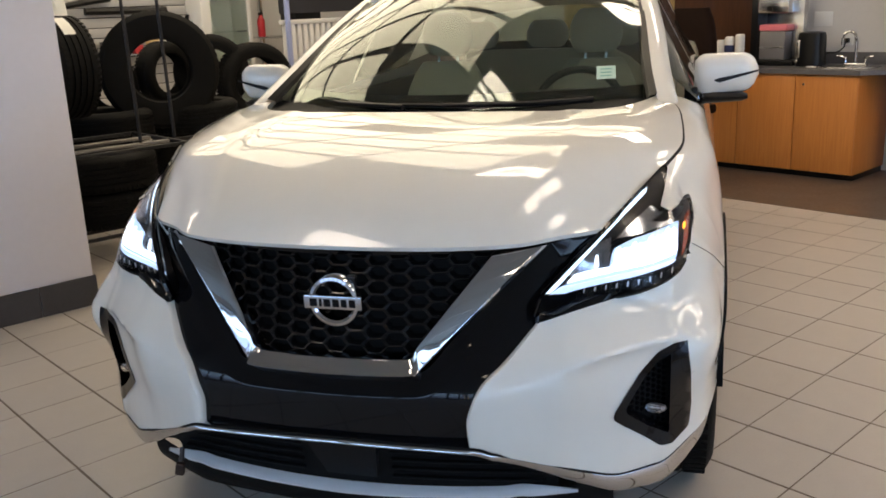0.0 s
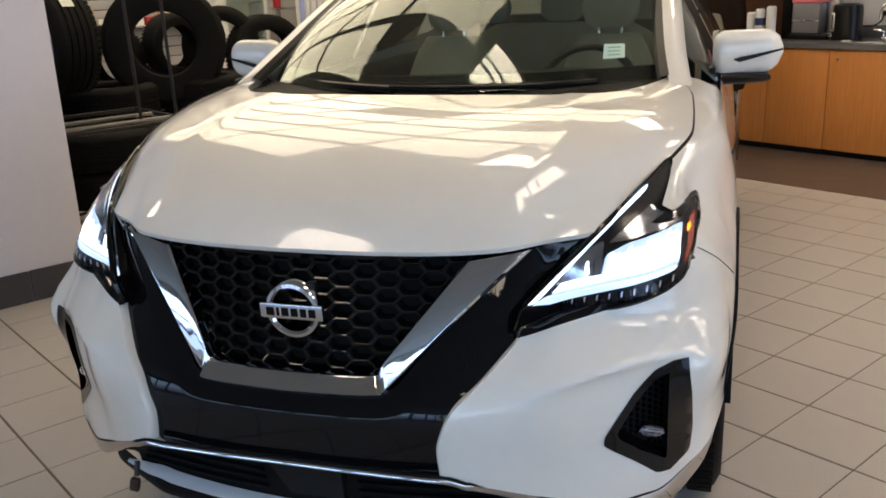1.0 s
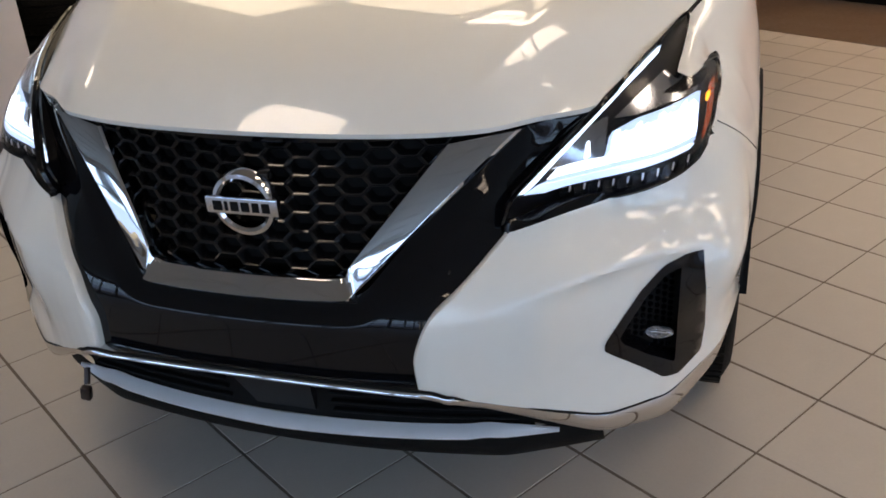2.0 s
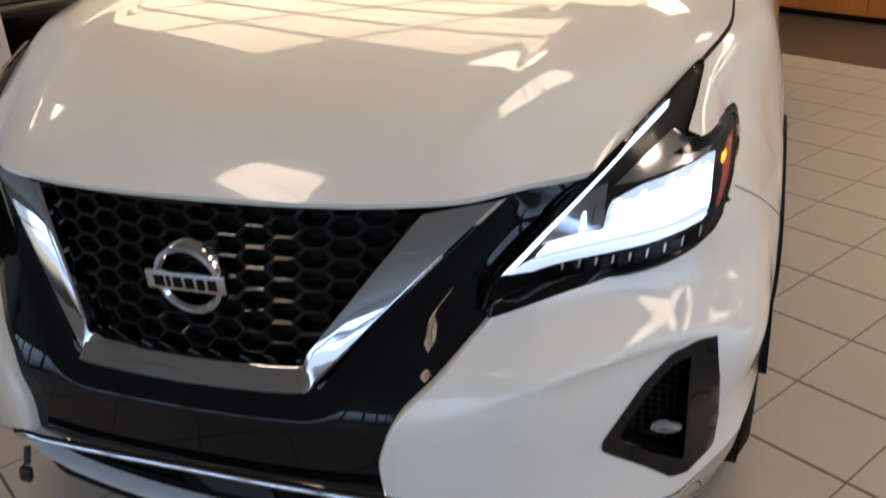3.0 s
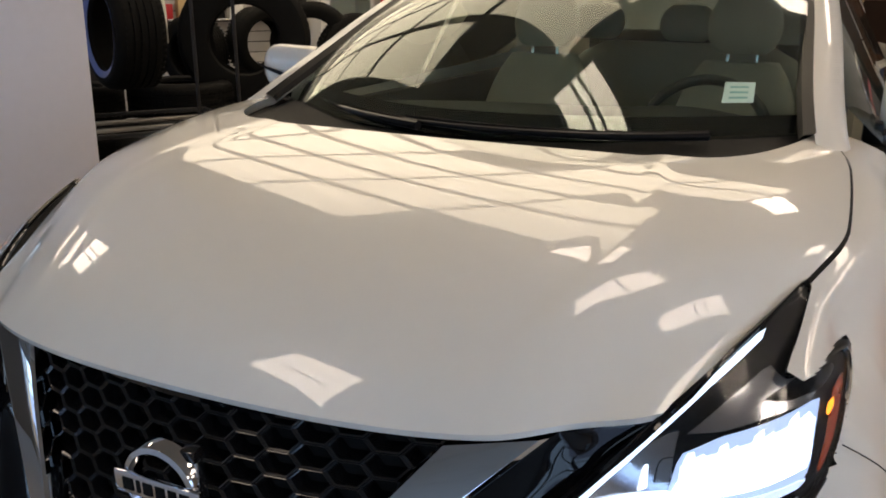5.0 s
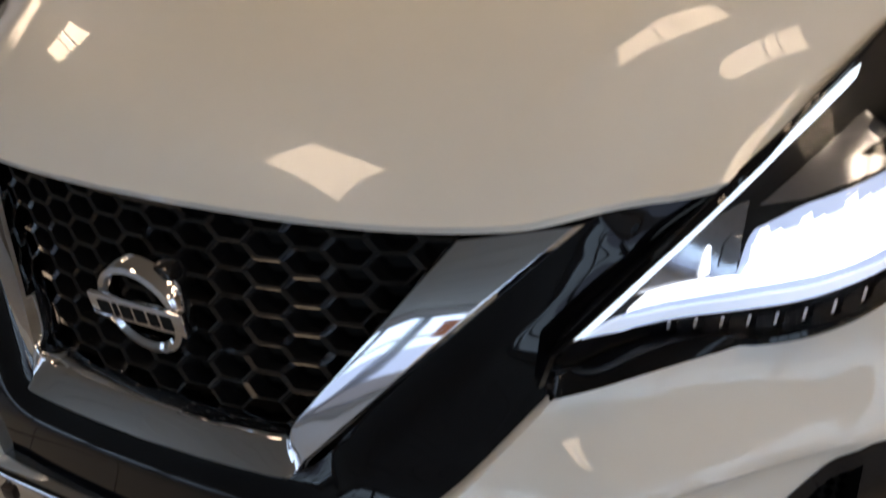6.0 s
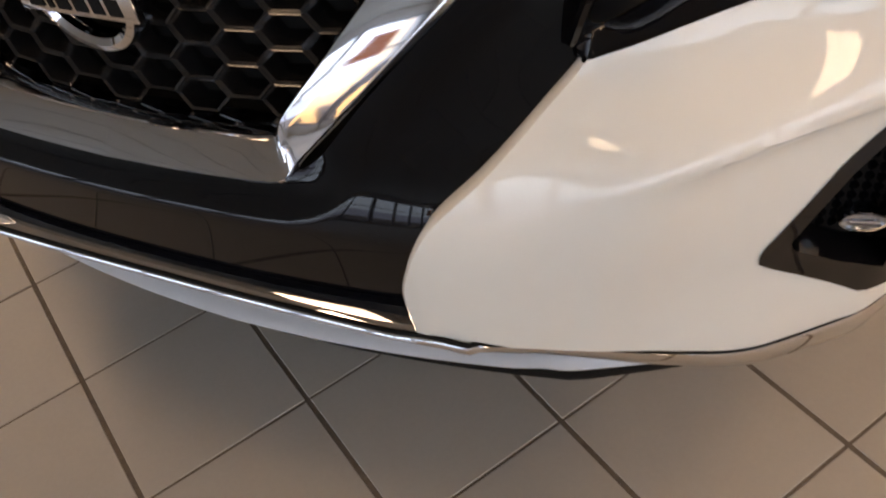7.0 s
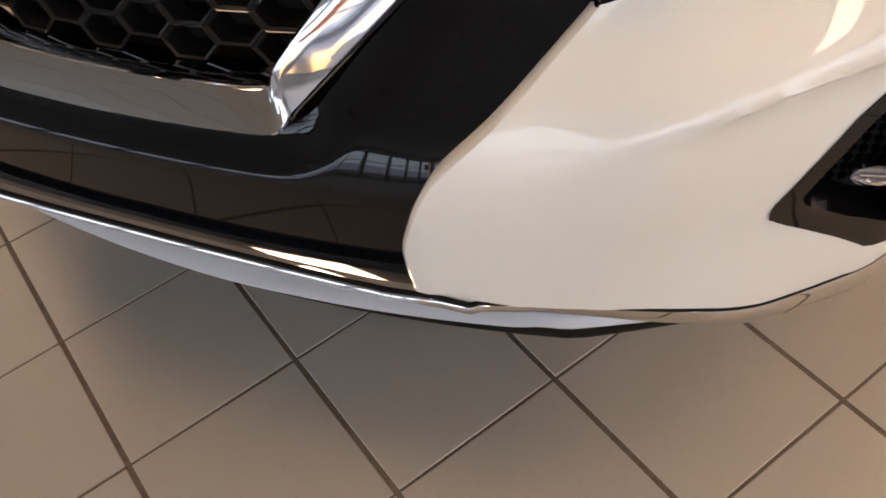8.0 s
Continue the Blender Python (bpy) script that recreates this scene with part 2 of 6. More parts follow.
def lathe(profile, k=48):
    """Turns (r, h) pairs round z."""
    return loft([[(r * math.cos(2 * math.pi * j / k), r * math.sin(2 * math.pi * j / k), h) for j in range(k)] for r, h in profile], True)


def box(x0, y0, z0, x1, y1, z1, bev=0.004, seg=2):
    bm = bmesh.new()
    bmesh.ops.create_cube(bm, size=1)
    for v in bm.verts:
        v.co = Vector((x0 + (v.co.x + 0.5) * (x1 - x0), y0 + (v.co.y + 0.5) * (y1 - y0), z0 + (v.co.z + 0.5) * (z1 - z0)))
    if bev:
        bmesh.ops.bevel(bm, geom=bm.edges[:], offset=bev, segments=seg, affect="EDGES", profile=0.5)
    bm.verts.index_update()
    geo = [tuple(v.co) for v in bm.verts], [tuple(v.index for v in f.verts) for f in bm.faces]
    bm.free()
    return geo


def slab(outline, depth):
    """A closed outline given thickness by the vector depth."""
    n = len(outline)
    v = [tuple(p) for p in outline] + [tuple(a + b for a, b in zip(p, depth)) for p in outline]
    f = [tuple(range(n)), tuple(reversed(range(n, 2 * n)))] + [(i, i + n, (i + 1) % n + n, (i + 1) % n) for i in range(n)]
    return v, f


def thick(geo, t):
    """Gives an open skin thickness t against its normals."""
    bm = bmesh.new()
    vs = [bm.verts.new(p) for p in geo[0]]
    for q in geo[1]:
        if len(set(q)) > 2:
            bm.faces.new([vs[i] for i in q])
    bm.normal_update()
    bmesh.ops.solidify(bm, geom=bm.faces[:], thickness=t)
    bm.verts.index_update()
    out = [tuple(v.co) for v in bm.verts], [tuple(v.index for v in f.verts) for f in bm.faces]
    bm.free()
    return out


def part(name, geo, material, parent=None, label="", smooth=True, angle=35):
    me = bpy.data.meshes.new(name)
    me.from_pydata(geo[0], [], geo[1])
    me.validate()
    me.materials.append(material)
    if smooth:
        me.shade_smooth()
        me.set_sharp_from_angle(angle=radians(angle))
    ob = new(name, me)
    if parent:
        ob.parent = parent
    if label:
        tagged(ob, label)
    return ob


def thing(name, label, category, group="", kind="", at=None):
    ob = new(name)
    ob.empty_display_size = 0.1
    if at is not None:
        ob.matrix_basis = at
    return tagged(ob, label, category, group, kind)


def solid(name, geo, material, label, category, group="", kind="", smooth=True):
    return tagged(part(name, geo, material, None, "", smooth), label, category, group, kind)


def inroom(geo):
    return moved(geo, ROOM)


# ------------------------------------------------------------------ the car: its surfaces
from mathutils import geometry as plane_geometry
from mathutils.bvhtree import BVHTree

nose_y = cv((0.28, -0.06), (0.36, -0.10), (0.42, -0.14), (0.50, -0.158), (0.60, -0.152), (0.65, -0.139), (0.70, -0.112), (0.77, -0.065), (0.83, -0.048), (0.90, 0.0), (0.94, 0.015), (0.96, 0.025))
nose_k = cv((0.5, 0.60), (0.58, 0.58), (0.68, 0.53), (0.78, 0.58), (0.85, 0.60))
half_w = cv((0.28, 0.89), (0.42, 0.912), (0.55, 0.928), (0.72, 0.931), (0.85, 0.915), (0.90, 0.877), (0.93, 0.847), (0.97, 0.806))
AXLE_Y, AXLE_Z, ARCH_R = 0.92, 0.385, 0.43


crease_z = smooth_curve((0.30, 0.640), (0.47, 0.661), (0.54, 0.670), (0.62, 0.682), (0.70, 0.688), (0.80, 0.687), (0.95, 0.690))
swell = smooth_curve((0.30, 0.0), (0.38, -0.002), (0.44, -0.004), (0.50, -0.012), (0.56, -0.032), (0.62, -0.036), (0.70, -0.028), (0.78, -0.014), (0.86, -0.011), (0.95, -0.011))
undercut = smooth_curve((0.30, 0.0), (0.50, 0.0), (0.56, 0.014), (0.63, 0.043), (0.70, 0.048), (0.77, 0.034), (0.835, 0.0), (0.95, 0.0))


def relief(x, z):
    """The bumper swells towards a crease that runs to the fog lamp's top, and is cut under below it."""
    u = z - crease_z(x)
    broad = 1 + 0.9 * min(1, max(0, (0.60 - x) / 0.12))
    if u > 0:
        return swell(x) * math.exp(-(u / (0.085 * broad)) ** 2)
    return (swell(x) + undercut(x) * (1 - math.exp(u / 0.024))) * math.exp(-(u / (0.115 * broad)) ** 2)


def flare(x, z):
    """The chin under the fog lamp, which spreads forward towards its lower edge."""
    a = min(1, max(0, (x - 0.42) / 0.28))
    b = min(1, max(0, (0.50 - z) / 0.13))
    return 0.018 * a * a * (3 - 2 * a) * b * b * (3 - 2 * b)


def panel_y(x, z):
    """The black panel under the grille: flat in the middle, swept back at its ends."""
    a, b = -0.077 + 0.10 * x * x, nose_y(z) + nose_k(z) * x * x + 0.012
    return 0.5 * (a + b + math.sqrt((a - b) ** 2 + 0.018 ** 2))


def front_y(x, z):
    y = nose_y(z) + nose_k(z) * x * x
    if abs(x) < 0.37 and z < 0.78:
        # the middle of the lower front is flatter than the corners
        w = min(1, (0.78 - z) / 0.12) * min(1, (0.37 - abs(x)) / 0.03)
        y += w * max(0, -0.089 + 0.10 * x * x - y)
    return y


def plan(z):
    """The outline of the car seen from above at the height z: nose, corner and flank of one side."""
    pts = [(0.04 * i, front_y(0.04 * i, z)) for i in range(21)]
    y, w = pts[-1][1], half_w(z)
    corner = spline([pts[-2], pts[-1], (0.80 + 0.60 * (w - 0.80), y + 0.11), (0.80 + 0.88 * (w - 0.80), y + 0.27), (w, y + 0.48), (w + 0.004, 1.5)], 6)
    return pts[:-2] + corner


def clip_plan(z, x0, y1, n):
    pts = plan(z)
    out = []
    for a, b in zip(pts, pts[1:]):
        if not out:
            if b[0] > x0:
                out.append(mixp(a, b, max(0, (x0 - a[0]) / (b[0] - a[0] + 1e-9))) if a[0] < x0 else a)
            else:
                continue
        if b[1] >= y1:
            out.append(mixp(a, b, (y1 - a[1]) / (b[1] - a[1] + 1e-9)))
            break
        out.append(b)
    return resample(out, n)


def side_x(y, z):
    pts = plan(z)
    for a, b in zip(pts, pts[1:]):
        if b[1] >= y:
            return a[0] + (b[0] - a[0]) * (y - a[1]) / (b[1] - a[1] + 1e-9)
    return pts[-1][0]


def lamp_y(x, z):
    a, b = x - 0.65, z - 0.9
    return 0.218 + 0.532 * a + 0.737 * b + 0.496 * a * a + 3.353 * a * b + 4.685 * b * b + 21.8 * a ** 3


def inside(p, poly):
    c = False
    for (x0, z0), (x1, z1) in zip(poly, poly[1:] + poly[:1]):
        if (z0 > p[1]) != (z1 > p[1]) and p[0] < (x1 - x0) * (p[1] - z0) / (z1 - z0) + x0:
            c = not c
    return c


def drape(outline, depth_fn, off, deep, step=0.02, hole=None):
    """A patch with a closed (x, z) outline laid on the surface y = depth_fn(x, z), off forward of it and deep thick."""
    ring = resample(list(outline) + [outline[0]], max(12, int(sum(math.dist(a, b) for a, b in zip(outline, outline[1:])) / (step * 0.7))))[:-1]
    xs, zs = [p[0] for p in ring], [p[1] for p in ring]
    pts = [Vector(p) for p in ring]
    x = min(xs) + step / 2
    while x < max(xs):
        z = min(zs) + step / 2
        while z < max(zs):
            if inside((x, z), ring) and not (hole and inside((x, z), hole)) and min((x - a) ** 2 + (z - b) ** 2 for a, b in ring) > (0.45 * step) ** 2:
                pts.append(Vector((x, z)))
            z += step
        x += step
    n = len(ring)
    links = [(i, (i + 1) % n) for i in range(n)]
    if hole:
        m0 = len(pts)
        edge = resample(list(hole) + [hole[0]], 48)[:-1]
        pts = pts + [Vector(p) for p in edge]
        links += [(m0 + i, m0 + (i + 1) % len(edge)) for i in range(len(edge))]
    out = plane_geometry.delaunay_2d_cdt(pts, links, [], 1, 1e-6)
    v2, _, tris = out[0], out[1], out[2]
    front = [(p.x, depth_fn(p.x, p.y) - off, p.y) for p in v2]
    f = []
    for t in tris:
        a, b, c = (v2[i] for i in t)
        if hole and inside(((a.x + b.x + c.x) / 3, (a.y + b.y + c.y) / 3), hole):
            continue
        area = (b.x - a.x) * (c.y - a.y) - (c.x - a.x) * (b.y - a.y)
        f.append(tuple(t) if area > 0 else tuple(reversed(t)))
    if deep:
        m = len(front)
        back = [(x, y + deep, z) for x, y, z in front]
        edges = {}
        for t in f:
            for i in range(3):
                edges[(t[i], t[(i + 1) % 3])] = 1
        rim = [e for e in edges if (e[1], e[0]) not in edges]
        f = f + [tuple(i + m for i in reversed(t)) for t in f] + [(b, a, a + m, b + m) for a, b in rim]
        return front + back, f
    return front, f


def weld(geo, d=0.0006):
    bm = bmesh.new()
    vs = [bm.verts.new(p) for p in geo[0]]
    for q in geo[1]:
        if len(set(q)) == len(q):
            try:
                bm.faces.new([vs[i] for i in q])
            except ValueError:
                pass
    bmesh.ops.remove_doubles(bm, verts=bm.verts[:], dist=d)
    bm.verts.index_update()
    out = [tuple(v.co) for v in bm.verts], [tuple(v.index for v in f.verts) for f in bm.faces]
    bm.free()
    return out


def cut_out(geo, outline, reach, depth_fn=None):
    """Cuts an (x, z) outline out of a skin, as far back as y = reach, and draws the edge onto the outline."""
    v, f = list(geo[0]), geo[1]
    gone = [inside((sum(v[i][0] for i in q) / len(q), sum(v[i][2] for i in q) / len(q)), outline) and sum(v[i][1] for i in q) / len(q) < reach for q in f]
    a = {i for q, g in zip(f, gone) if g for i in q}
    b = {i for q, g in zip(f, gone) if not g for i in q}
    for i in a & b:
        x, y, z = v[i]
        best = None
        for (x0, z0), (x1, z1) in zip(outline, outline[1:] + outline[:1]):
            dx, dz = x1 - x0, z1 - z0
            u = min(1, max(0, ((x - x0) * dx + (z - z0) * dz) / (dx * dx + dz * dz + 1e-12)))
            px, pz = x0 + u * dx, z0 + u * dz
            d = (px - x) ** 2 + (pz - z) ** 2
            if best is None or d < best[0]:
                best = (d, px, pz)
        if best[0] < 0.016 ** 2:
            on = depth_fn(best[1], best[2]) if depth_fn else None
            v[i] = (best[1], y if on is None or abs(on - y) > 0.04 else on, best[2])
    return v, [q for q, g in zip(f, gone) if not g]


def far_side(geo):
    """The mirrored half, which stands slightly further out at mid height."""
    out = []
    for x, y, z in mirrored(geo)[0]:
        f = min(1, max(0, (-x - 0.20) / 0.30)) * min(1, max(0, (z - 0.52) / 0.15))
        side = min(1, max(0, (-x - 0.80) / 0.06)) * math.exp(-((z - 0.69) / 0.10) ** 2) * min(1, max(0, (0.50 - y) / 0.18))
        out.append((x - 0.013 * f - 0.010 * side, y - 0.006 * side, z + 0.004 * f))
    return out, mirrored(geo)[1]


def both(name, geo, material, parent, label="", **kw):
    return part(name, geo, material, parent, label, **kw), part(name, far_side(geo), material, parent, label, **kw)


car = thing("car", "white crossover SUV with lit headlights parked on the showroom floor", "car")

# hood ------------------------------------------------------------------
hood_xe = cv((0, 0.62), (0.303, 0.756), (0.47, 0.80), (0.726, 0.787), (1, 0.712))
hood_ze = cv((0, 0.958), (0.12, 1.0), (0.303, 1.055), (0.47, 1.093), (0.726, 1.138), (1, 1.165))
hood_zc = smooth_curve((0, 0.947), (0.0621, 0.9913), (0.1208, 1.0206), (0.1794, 1.0431), (0.231, 1.0590), (0.364, 1.0928), (0.487, 1.1178), (0.743, 1.150), (1, 1.168))


def wider(x, y, z):
    """One rear corner of the hood stands slightly further out than the other."""
    f = min(1, max(0, (y - 0.35) / 0.9)) * min(1, max(0, -x / 0.75))
    return x - 0.042 * f, y, z + 0.010 * f


def hood_at(s, t):
    a = abs(s)
    x = s * hood_xe(t)
    yc, ye = 0.047 + 0.853 * t, 0.25 + 1.17 * t
    b = min(1, t / 0.35)
    b = b * b * (3 - 2 * b)
    y = yc + (ye - yc) * ((0.35 * a ** 2 + 0.65 * a ** 5 + 0.11 * math.sin(math.pi * max(0, a - 0.7) / 0.3) ** 2) * (1 - b) + a ** (2 + 7 * t) * b)
    z = hood_zc(t) + (hood_ze(t) - hood_zc(t)) * a ** (2.6 + 1.4 * t)
    # character lines that run from the grille's corners to the windscreen
    r = (a - (0.60 + 0.02 * t)) / 0.085
    z += 0.0075 * (1 / (1 + math.exp(-8 * r)) - 1) * min(1, t * 6) * (1 - 0.3 * t) + 0.0075 * min(1, t * 6) * (1 - 0.3 * t) * math.exp(-max(0, r) ** 2)
    return wider(x, y, z)


hood_geo = grid(lambda u, v: hood_at(2 * u - 1, v ** 1.6), 112, 56)
lip_rows = [[hood_at(2 * i / 112 - 1, 0) for i in range(113)]]
lip_rows.append([(x, y + 0.004, z - 0.010) for x, y, z in lip_rows[0]])
lip_rows.append([(x, y + 0.030, z - 0.012) for x, y, z in lip_rows[0]])
hood = part("hood", join(hood_geo, loft(lip_rows)), PAINT, car, "white pearl hood with raised character lines", angle=50)
hood_seam = [hood_at(1, 0.02 + 0.98 * i / 40) for i in range(41)]
seam_line = tube([(x + 0.0025, y, z - 0.005) for x, y, z in hood_seam], 0.0045, 6)
for geo in (seam_line, mirrored(seam_line)):
    part("hood_gap", ([wider(*p) for p in geo[0]], geo[1]), MATTE_BLACK, car, "dark gap along the hood")

LAMP = [(0.490, 0.832), (0.557, 0.897), (0.622, 0.957), (0.684, 1.008), (0.746, 1.053), (0.757, 1.056), (0.763, 1.046), (0.759, 1.015), (0.753, 0.984), (0.757, 0.974), (0.778, 0.972), (0.814, 0.973), (0.8230, 0.971), (0.8285, 0.961), (0.833, 0.943), (0.834, 0.930), (0.830, 0.885), (0.821, 0.852), (0.806, 0.833), (0.780, 0.823), (0.671, 0.800), (0.560, 0.785), (0.494, 0.770), (0.474, 0.782)]
# front bumper corners --------------------------------------------------
bump_in = cv((0.505, 0.352), (0.565, 0.346), (0.61, 0.357), (0.65, 0.374), (0.70, 0.424), (0.76, 0.480), (0.79, 0.51), (0.805, 0.62), (0.825, 0.72), (0.86, 0.805))
bump_end = cv((0.505, 0.505), (0.60, 0.535), (0.70, 0.605), (0.74, 0.61), (0.78, 0.585), (0.826, 0.46), (0.86, 0.40))
low_edge = cv((0.34, 0.505), (0.43, 0.473), (0.51, 0.438), (0.60, 0.398), (0.69, 0.367), (0.765, 0.369), (0.83, 0.398), (0.90, 0.45), (0.95, 0.50))
FOG = [(0.828, 0.674), (0.795, 0.674), (0.762, 0.660), (0.722, 0.620), (0.690, 0.570), (0.666, 0.530), (0.667, 0.514), (0.686, 0.495), (0.735, 0.453), (0.772, 0.418), (0.800, 0.414), (0.838, 0.442), (0.842, 0.50), (0.838, 0.60)]


def bumper_row(f, n):
    zn = 0.505 + f * 0.355
    row = []
    for x, y in clip_plan(zn, bump_in(zn), bump_end(zn), n):
        drop = (0.505 - low_edge(x)) * (1 - f) ** 2 * (1 if y < 0.6 else 0)
        z = zn - drop
        r, c = relief(x, z) * min(1, max(0, (0.50 - y) / 0.18)), flare(x, z)
        side = min(1, max(0, (x - 0.80) / 0.06))
        side *= 1.35 * side * (3 - 2 * side)
        row.append((x - r * side + 0.5 * c * min(1, max(0, (x - 0.845) / 0.03)), y + r + 0.10 * drop - c, z))
    return row


NB, MB = 64, 76
rows = [bumper_row(i / NB, MB) for i in range(NB + 1)]
bv, bf = loft(rows)
bumper_skin = BVHTree.FromPolygons(bv, bf)


def skin_y(x, z):
    hit = bumper_skin.ray_cast(Vector((x, -1, z)), Vector((0, 1, 0)))[0]
    return hit.y if hit else None


bv, bf = cut_out((bv, bf), FOG, 0.40, skin_y)
bv, bf = cut_out((bv, bf), LAMP, 0.70, skin_y)
# the inner edge rolls back into the black panel
roll = [[(x - dx, y + dy, z) for x, y, z in (r[0] for r in rows if r[0][2] < 0.768)] for dx, dy in ((0, 0), (0.004, 0.003), (0.006, 0.010), (0.006, 0.045))]
rolled = loft(roll)
bumper_geo = join((bv, [tuple(reversed(q)) for q in bf]), rolled)
# a black filler closes the gap between the bumper's upper edge and the lamp
lamp_low = cv((0.474, 0.776), (0.494, 0.770), (0.560, 0.785), (0.671, 0.800), (0.780, 0.823), (0.806, 0.833))
fill_rows = []
for i in range(49):
    x = 0.480 + 0.322 * i / 48
    zl = lamp_low(x)
    ya, yb = skin_y(x, zl - 0.006), lamp_y(x, zl + 0.016)
    ya = front_y(x, zl) if ya is None else ya
    fill_rows.append([(x, ya + (yb - ya) * v + 0.006 * (1 - v), zl - 0.006 + 0.022 * v + 0.004 * math.sin(math.pi * v)) for v in (0, 0.12, 0.3, 0.5, 0.7, 0.9, 1)])
both("lamp_filler", loft(fill_rows), GLOSS_BLACK, car, "gloss black filler under the headlight", angle=60)
both("front_bumper", bumper_geo, PAINT, car, "white bumper corner", angle=40)
both("bumper_seam", tube(spline([(0.835, 0.4205, 0.880), (0.859, 0.4355, 0.864), (0.882, 0.4535, 0.845), (0.904, 0.4825, 0.817), (0.919, 0.5135, 0.791)], 5), 0.0011, 5), MATTE_BLACK, car)

# front fender ----------------------------------------------------------
fen_xh = cv((0.20, 0.60), (0.26, 0.626), (0.605, 0.760), (0.80, 0.804), (1.1, 0.791), (1.42, 0.720), (1.55, 0.72))
fen_zh = cv((0.20, 0.94), (0.26, 0.957), (0.605, 1.051), (0.80, 1.091), (1.1, 1.137), (1.42, 1.163), (1.55, 1.165))


flank_x = cv((0.22, 0.865), (0.35, 0.907), (0.55, 0.931), (0.80, 0.930), (0.88, 0.925), (0.95, 0.914), (1.05, 0.888), (1.12, 0.865))


def fender_x(y, z):
    u = min(1, max(0, (y - 0.50) / 0.50))
    u = u * u * (3 - 2 * u)
    return side_x(min(y, 1.4), min(z, 0.97)) * (1 - u) + flank_x(z) * u


def fender_row(y, n):
    h = (fen_xh(y), fen_zh(y))
    zl = 0.60 if y > AXLE_Y else 0.86 - (y - 0.40) * 0.62
    if abs(y - AXLE_Y) < ARCH_R:
        zl = max(zl, AXLE_Z + math.sqrt(ARCH_R ** 2 - (y - AXLE_Y) ** 2))
    zl = min(zl, 0.85)
    zs = max(0.955, h[1] - 0.075)
    a = (fender_x(y, zs), zs)
    z2 = zs - 0.36 * (zs - zl)
    z3 = zs - 0.70 * (zs - zl)
    ctrl = [h, (h[0] + 0.60 * (a[0] - h[0]), h[1] - 0.34 * (h[1] - zs)), a, (fender_x(y, z2), z2), (fender_x(y, z3), z3), (fender_x(y, zl), zl)]
    return [(x, y, z) for x, z in resample(spline(ctrl, 8), n)]


FEN_Y = [0.40 + 0.0105 * i for i in range(101)]
fv_, ff_ = loft([fender_row(y, 40) for y in FEN_Y])
fv_, ff_ = cut_out((fv_, ff_), LAMP, 0.70)
fender_geo = fv_, ff_
for geo in (fender_geo, mirrored(fender_geo)):
    part("front_fender", ([wider(*p) for p in geo[0]], geo[1]), PAINT, car, "white front fender")

# grille ----------------------------------------------------------------
V_OUT = [(0.500, 0.158, 0.937), (0.405, 0.083, 0.850), (0.300, 0.000, 0.748), (0.262, -0.030, 0.711), (0.234, -0.052, 0.684), (0.219, -0.058, 0.668), (0.180, -0.060, 0.662), (0.09, -0.064, 0.659), (0.0, -0.066, 0.658)]
V_IN = [(0.366, 0.108, 0.918), (0.318, 0.072, 0.858), (0.245, 0.022, 0.766), (0.222, 0.006, 0.737), (0.207, -0.004, 0.717), (0.198, -0.019, 0.699), (0.170, -0.028, 0.695), (0.085, -0.033, 0.694), (0.0, -0.035, 0.694)]


def v_rows(n):
    # the arms are nearly flat faces that look outward; the bar between them looks forward
    o, i = spline(V_OUT, 6), spline(V_IN, 6)
    for k, (a, b) in enumerate(zip(o, i)):
        w = min(1, max(0, (a[0] - 0.214) / 0.018))
        w = w * w * (3 - 2 * w)
        dy = (0.22 * (b[0] - a[0]) + 0.41 * (b[2] - a[2])) / 0.88
        mid = 0.5 * (a[1] + b[1])
        so, si = w * (mid - 0.5 * dy - a[1]), w * (mid + 0.5 * dy - b[1])
        o[k] = (a[0] - 0.30 * so, a[1] + so, a[2] - 0.40 * so)
        i[k] = (b[0] - 0.30 * si, b[1] + si, b[2] - 0.40 * si)
    return o, i


vo, vi = v_rows(0)
prof = []
for a, b in zip(vo, vi):
    w = Vector(b) - Vector(a)
    back = Vector((0, 1, 0))
    prof.append([tuple(Vector(a) + 0.020 * back - 0.02 * w), tuple(Vector(a) + 0.006 * back - 0.01 * w), tuple(Vector(a) + 0.02 * w + 0.001 * back), tuple(Vector(a) + 0.095 * w - 0.0035 * back), tuple(Vector(a) + 0.105 * w - 0.0036 * back), tuple(Vector(a) + 0.125 * w - 0.0036 * back),
                 tuple(Vector(a) + 0.36 * w - 0.0034 * back), tuple(Vector(a) + 0.66 * w - 0.0030 * back), tuple(Vector(a) + 0.93 * w - 0.0024 * back), tuple(Vector(a) + 0.955 * w - 0.0022 * back), tuple(Vector(b) + 0.003 * back), tuple(Vector(b) + 0.040 * back)])
v_geo = weld(join(loft(prof), far_side(loft(prof))))
part("grille_trim", v_geo, CHROME, car, "wide chrome V shaped grille trim", angle=28)

mesh_y0 = cv((0.66, -0.020), (0.705, -0.006), (0.82, 0.034), (0.93, 0.062), (0.96, 0.068))


def mesh_y(x, z):
    return mesh_y0(z) + 0.45 * x * x


def v_inner_x(z):
    return 0.196 + (z - 0.706) * (0.366 - 0.196) / (0.918 - 0.706)


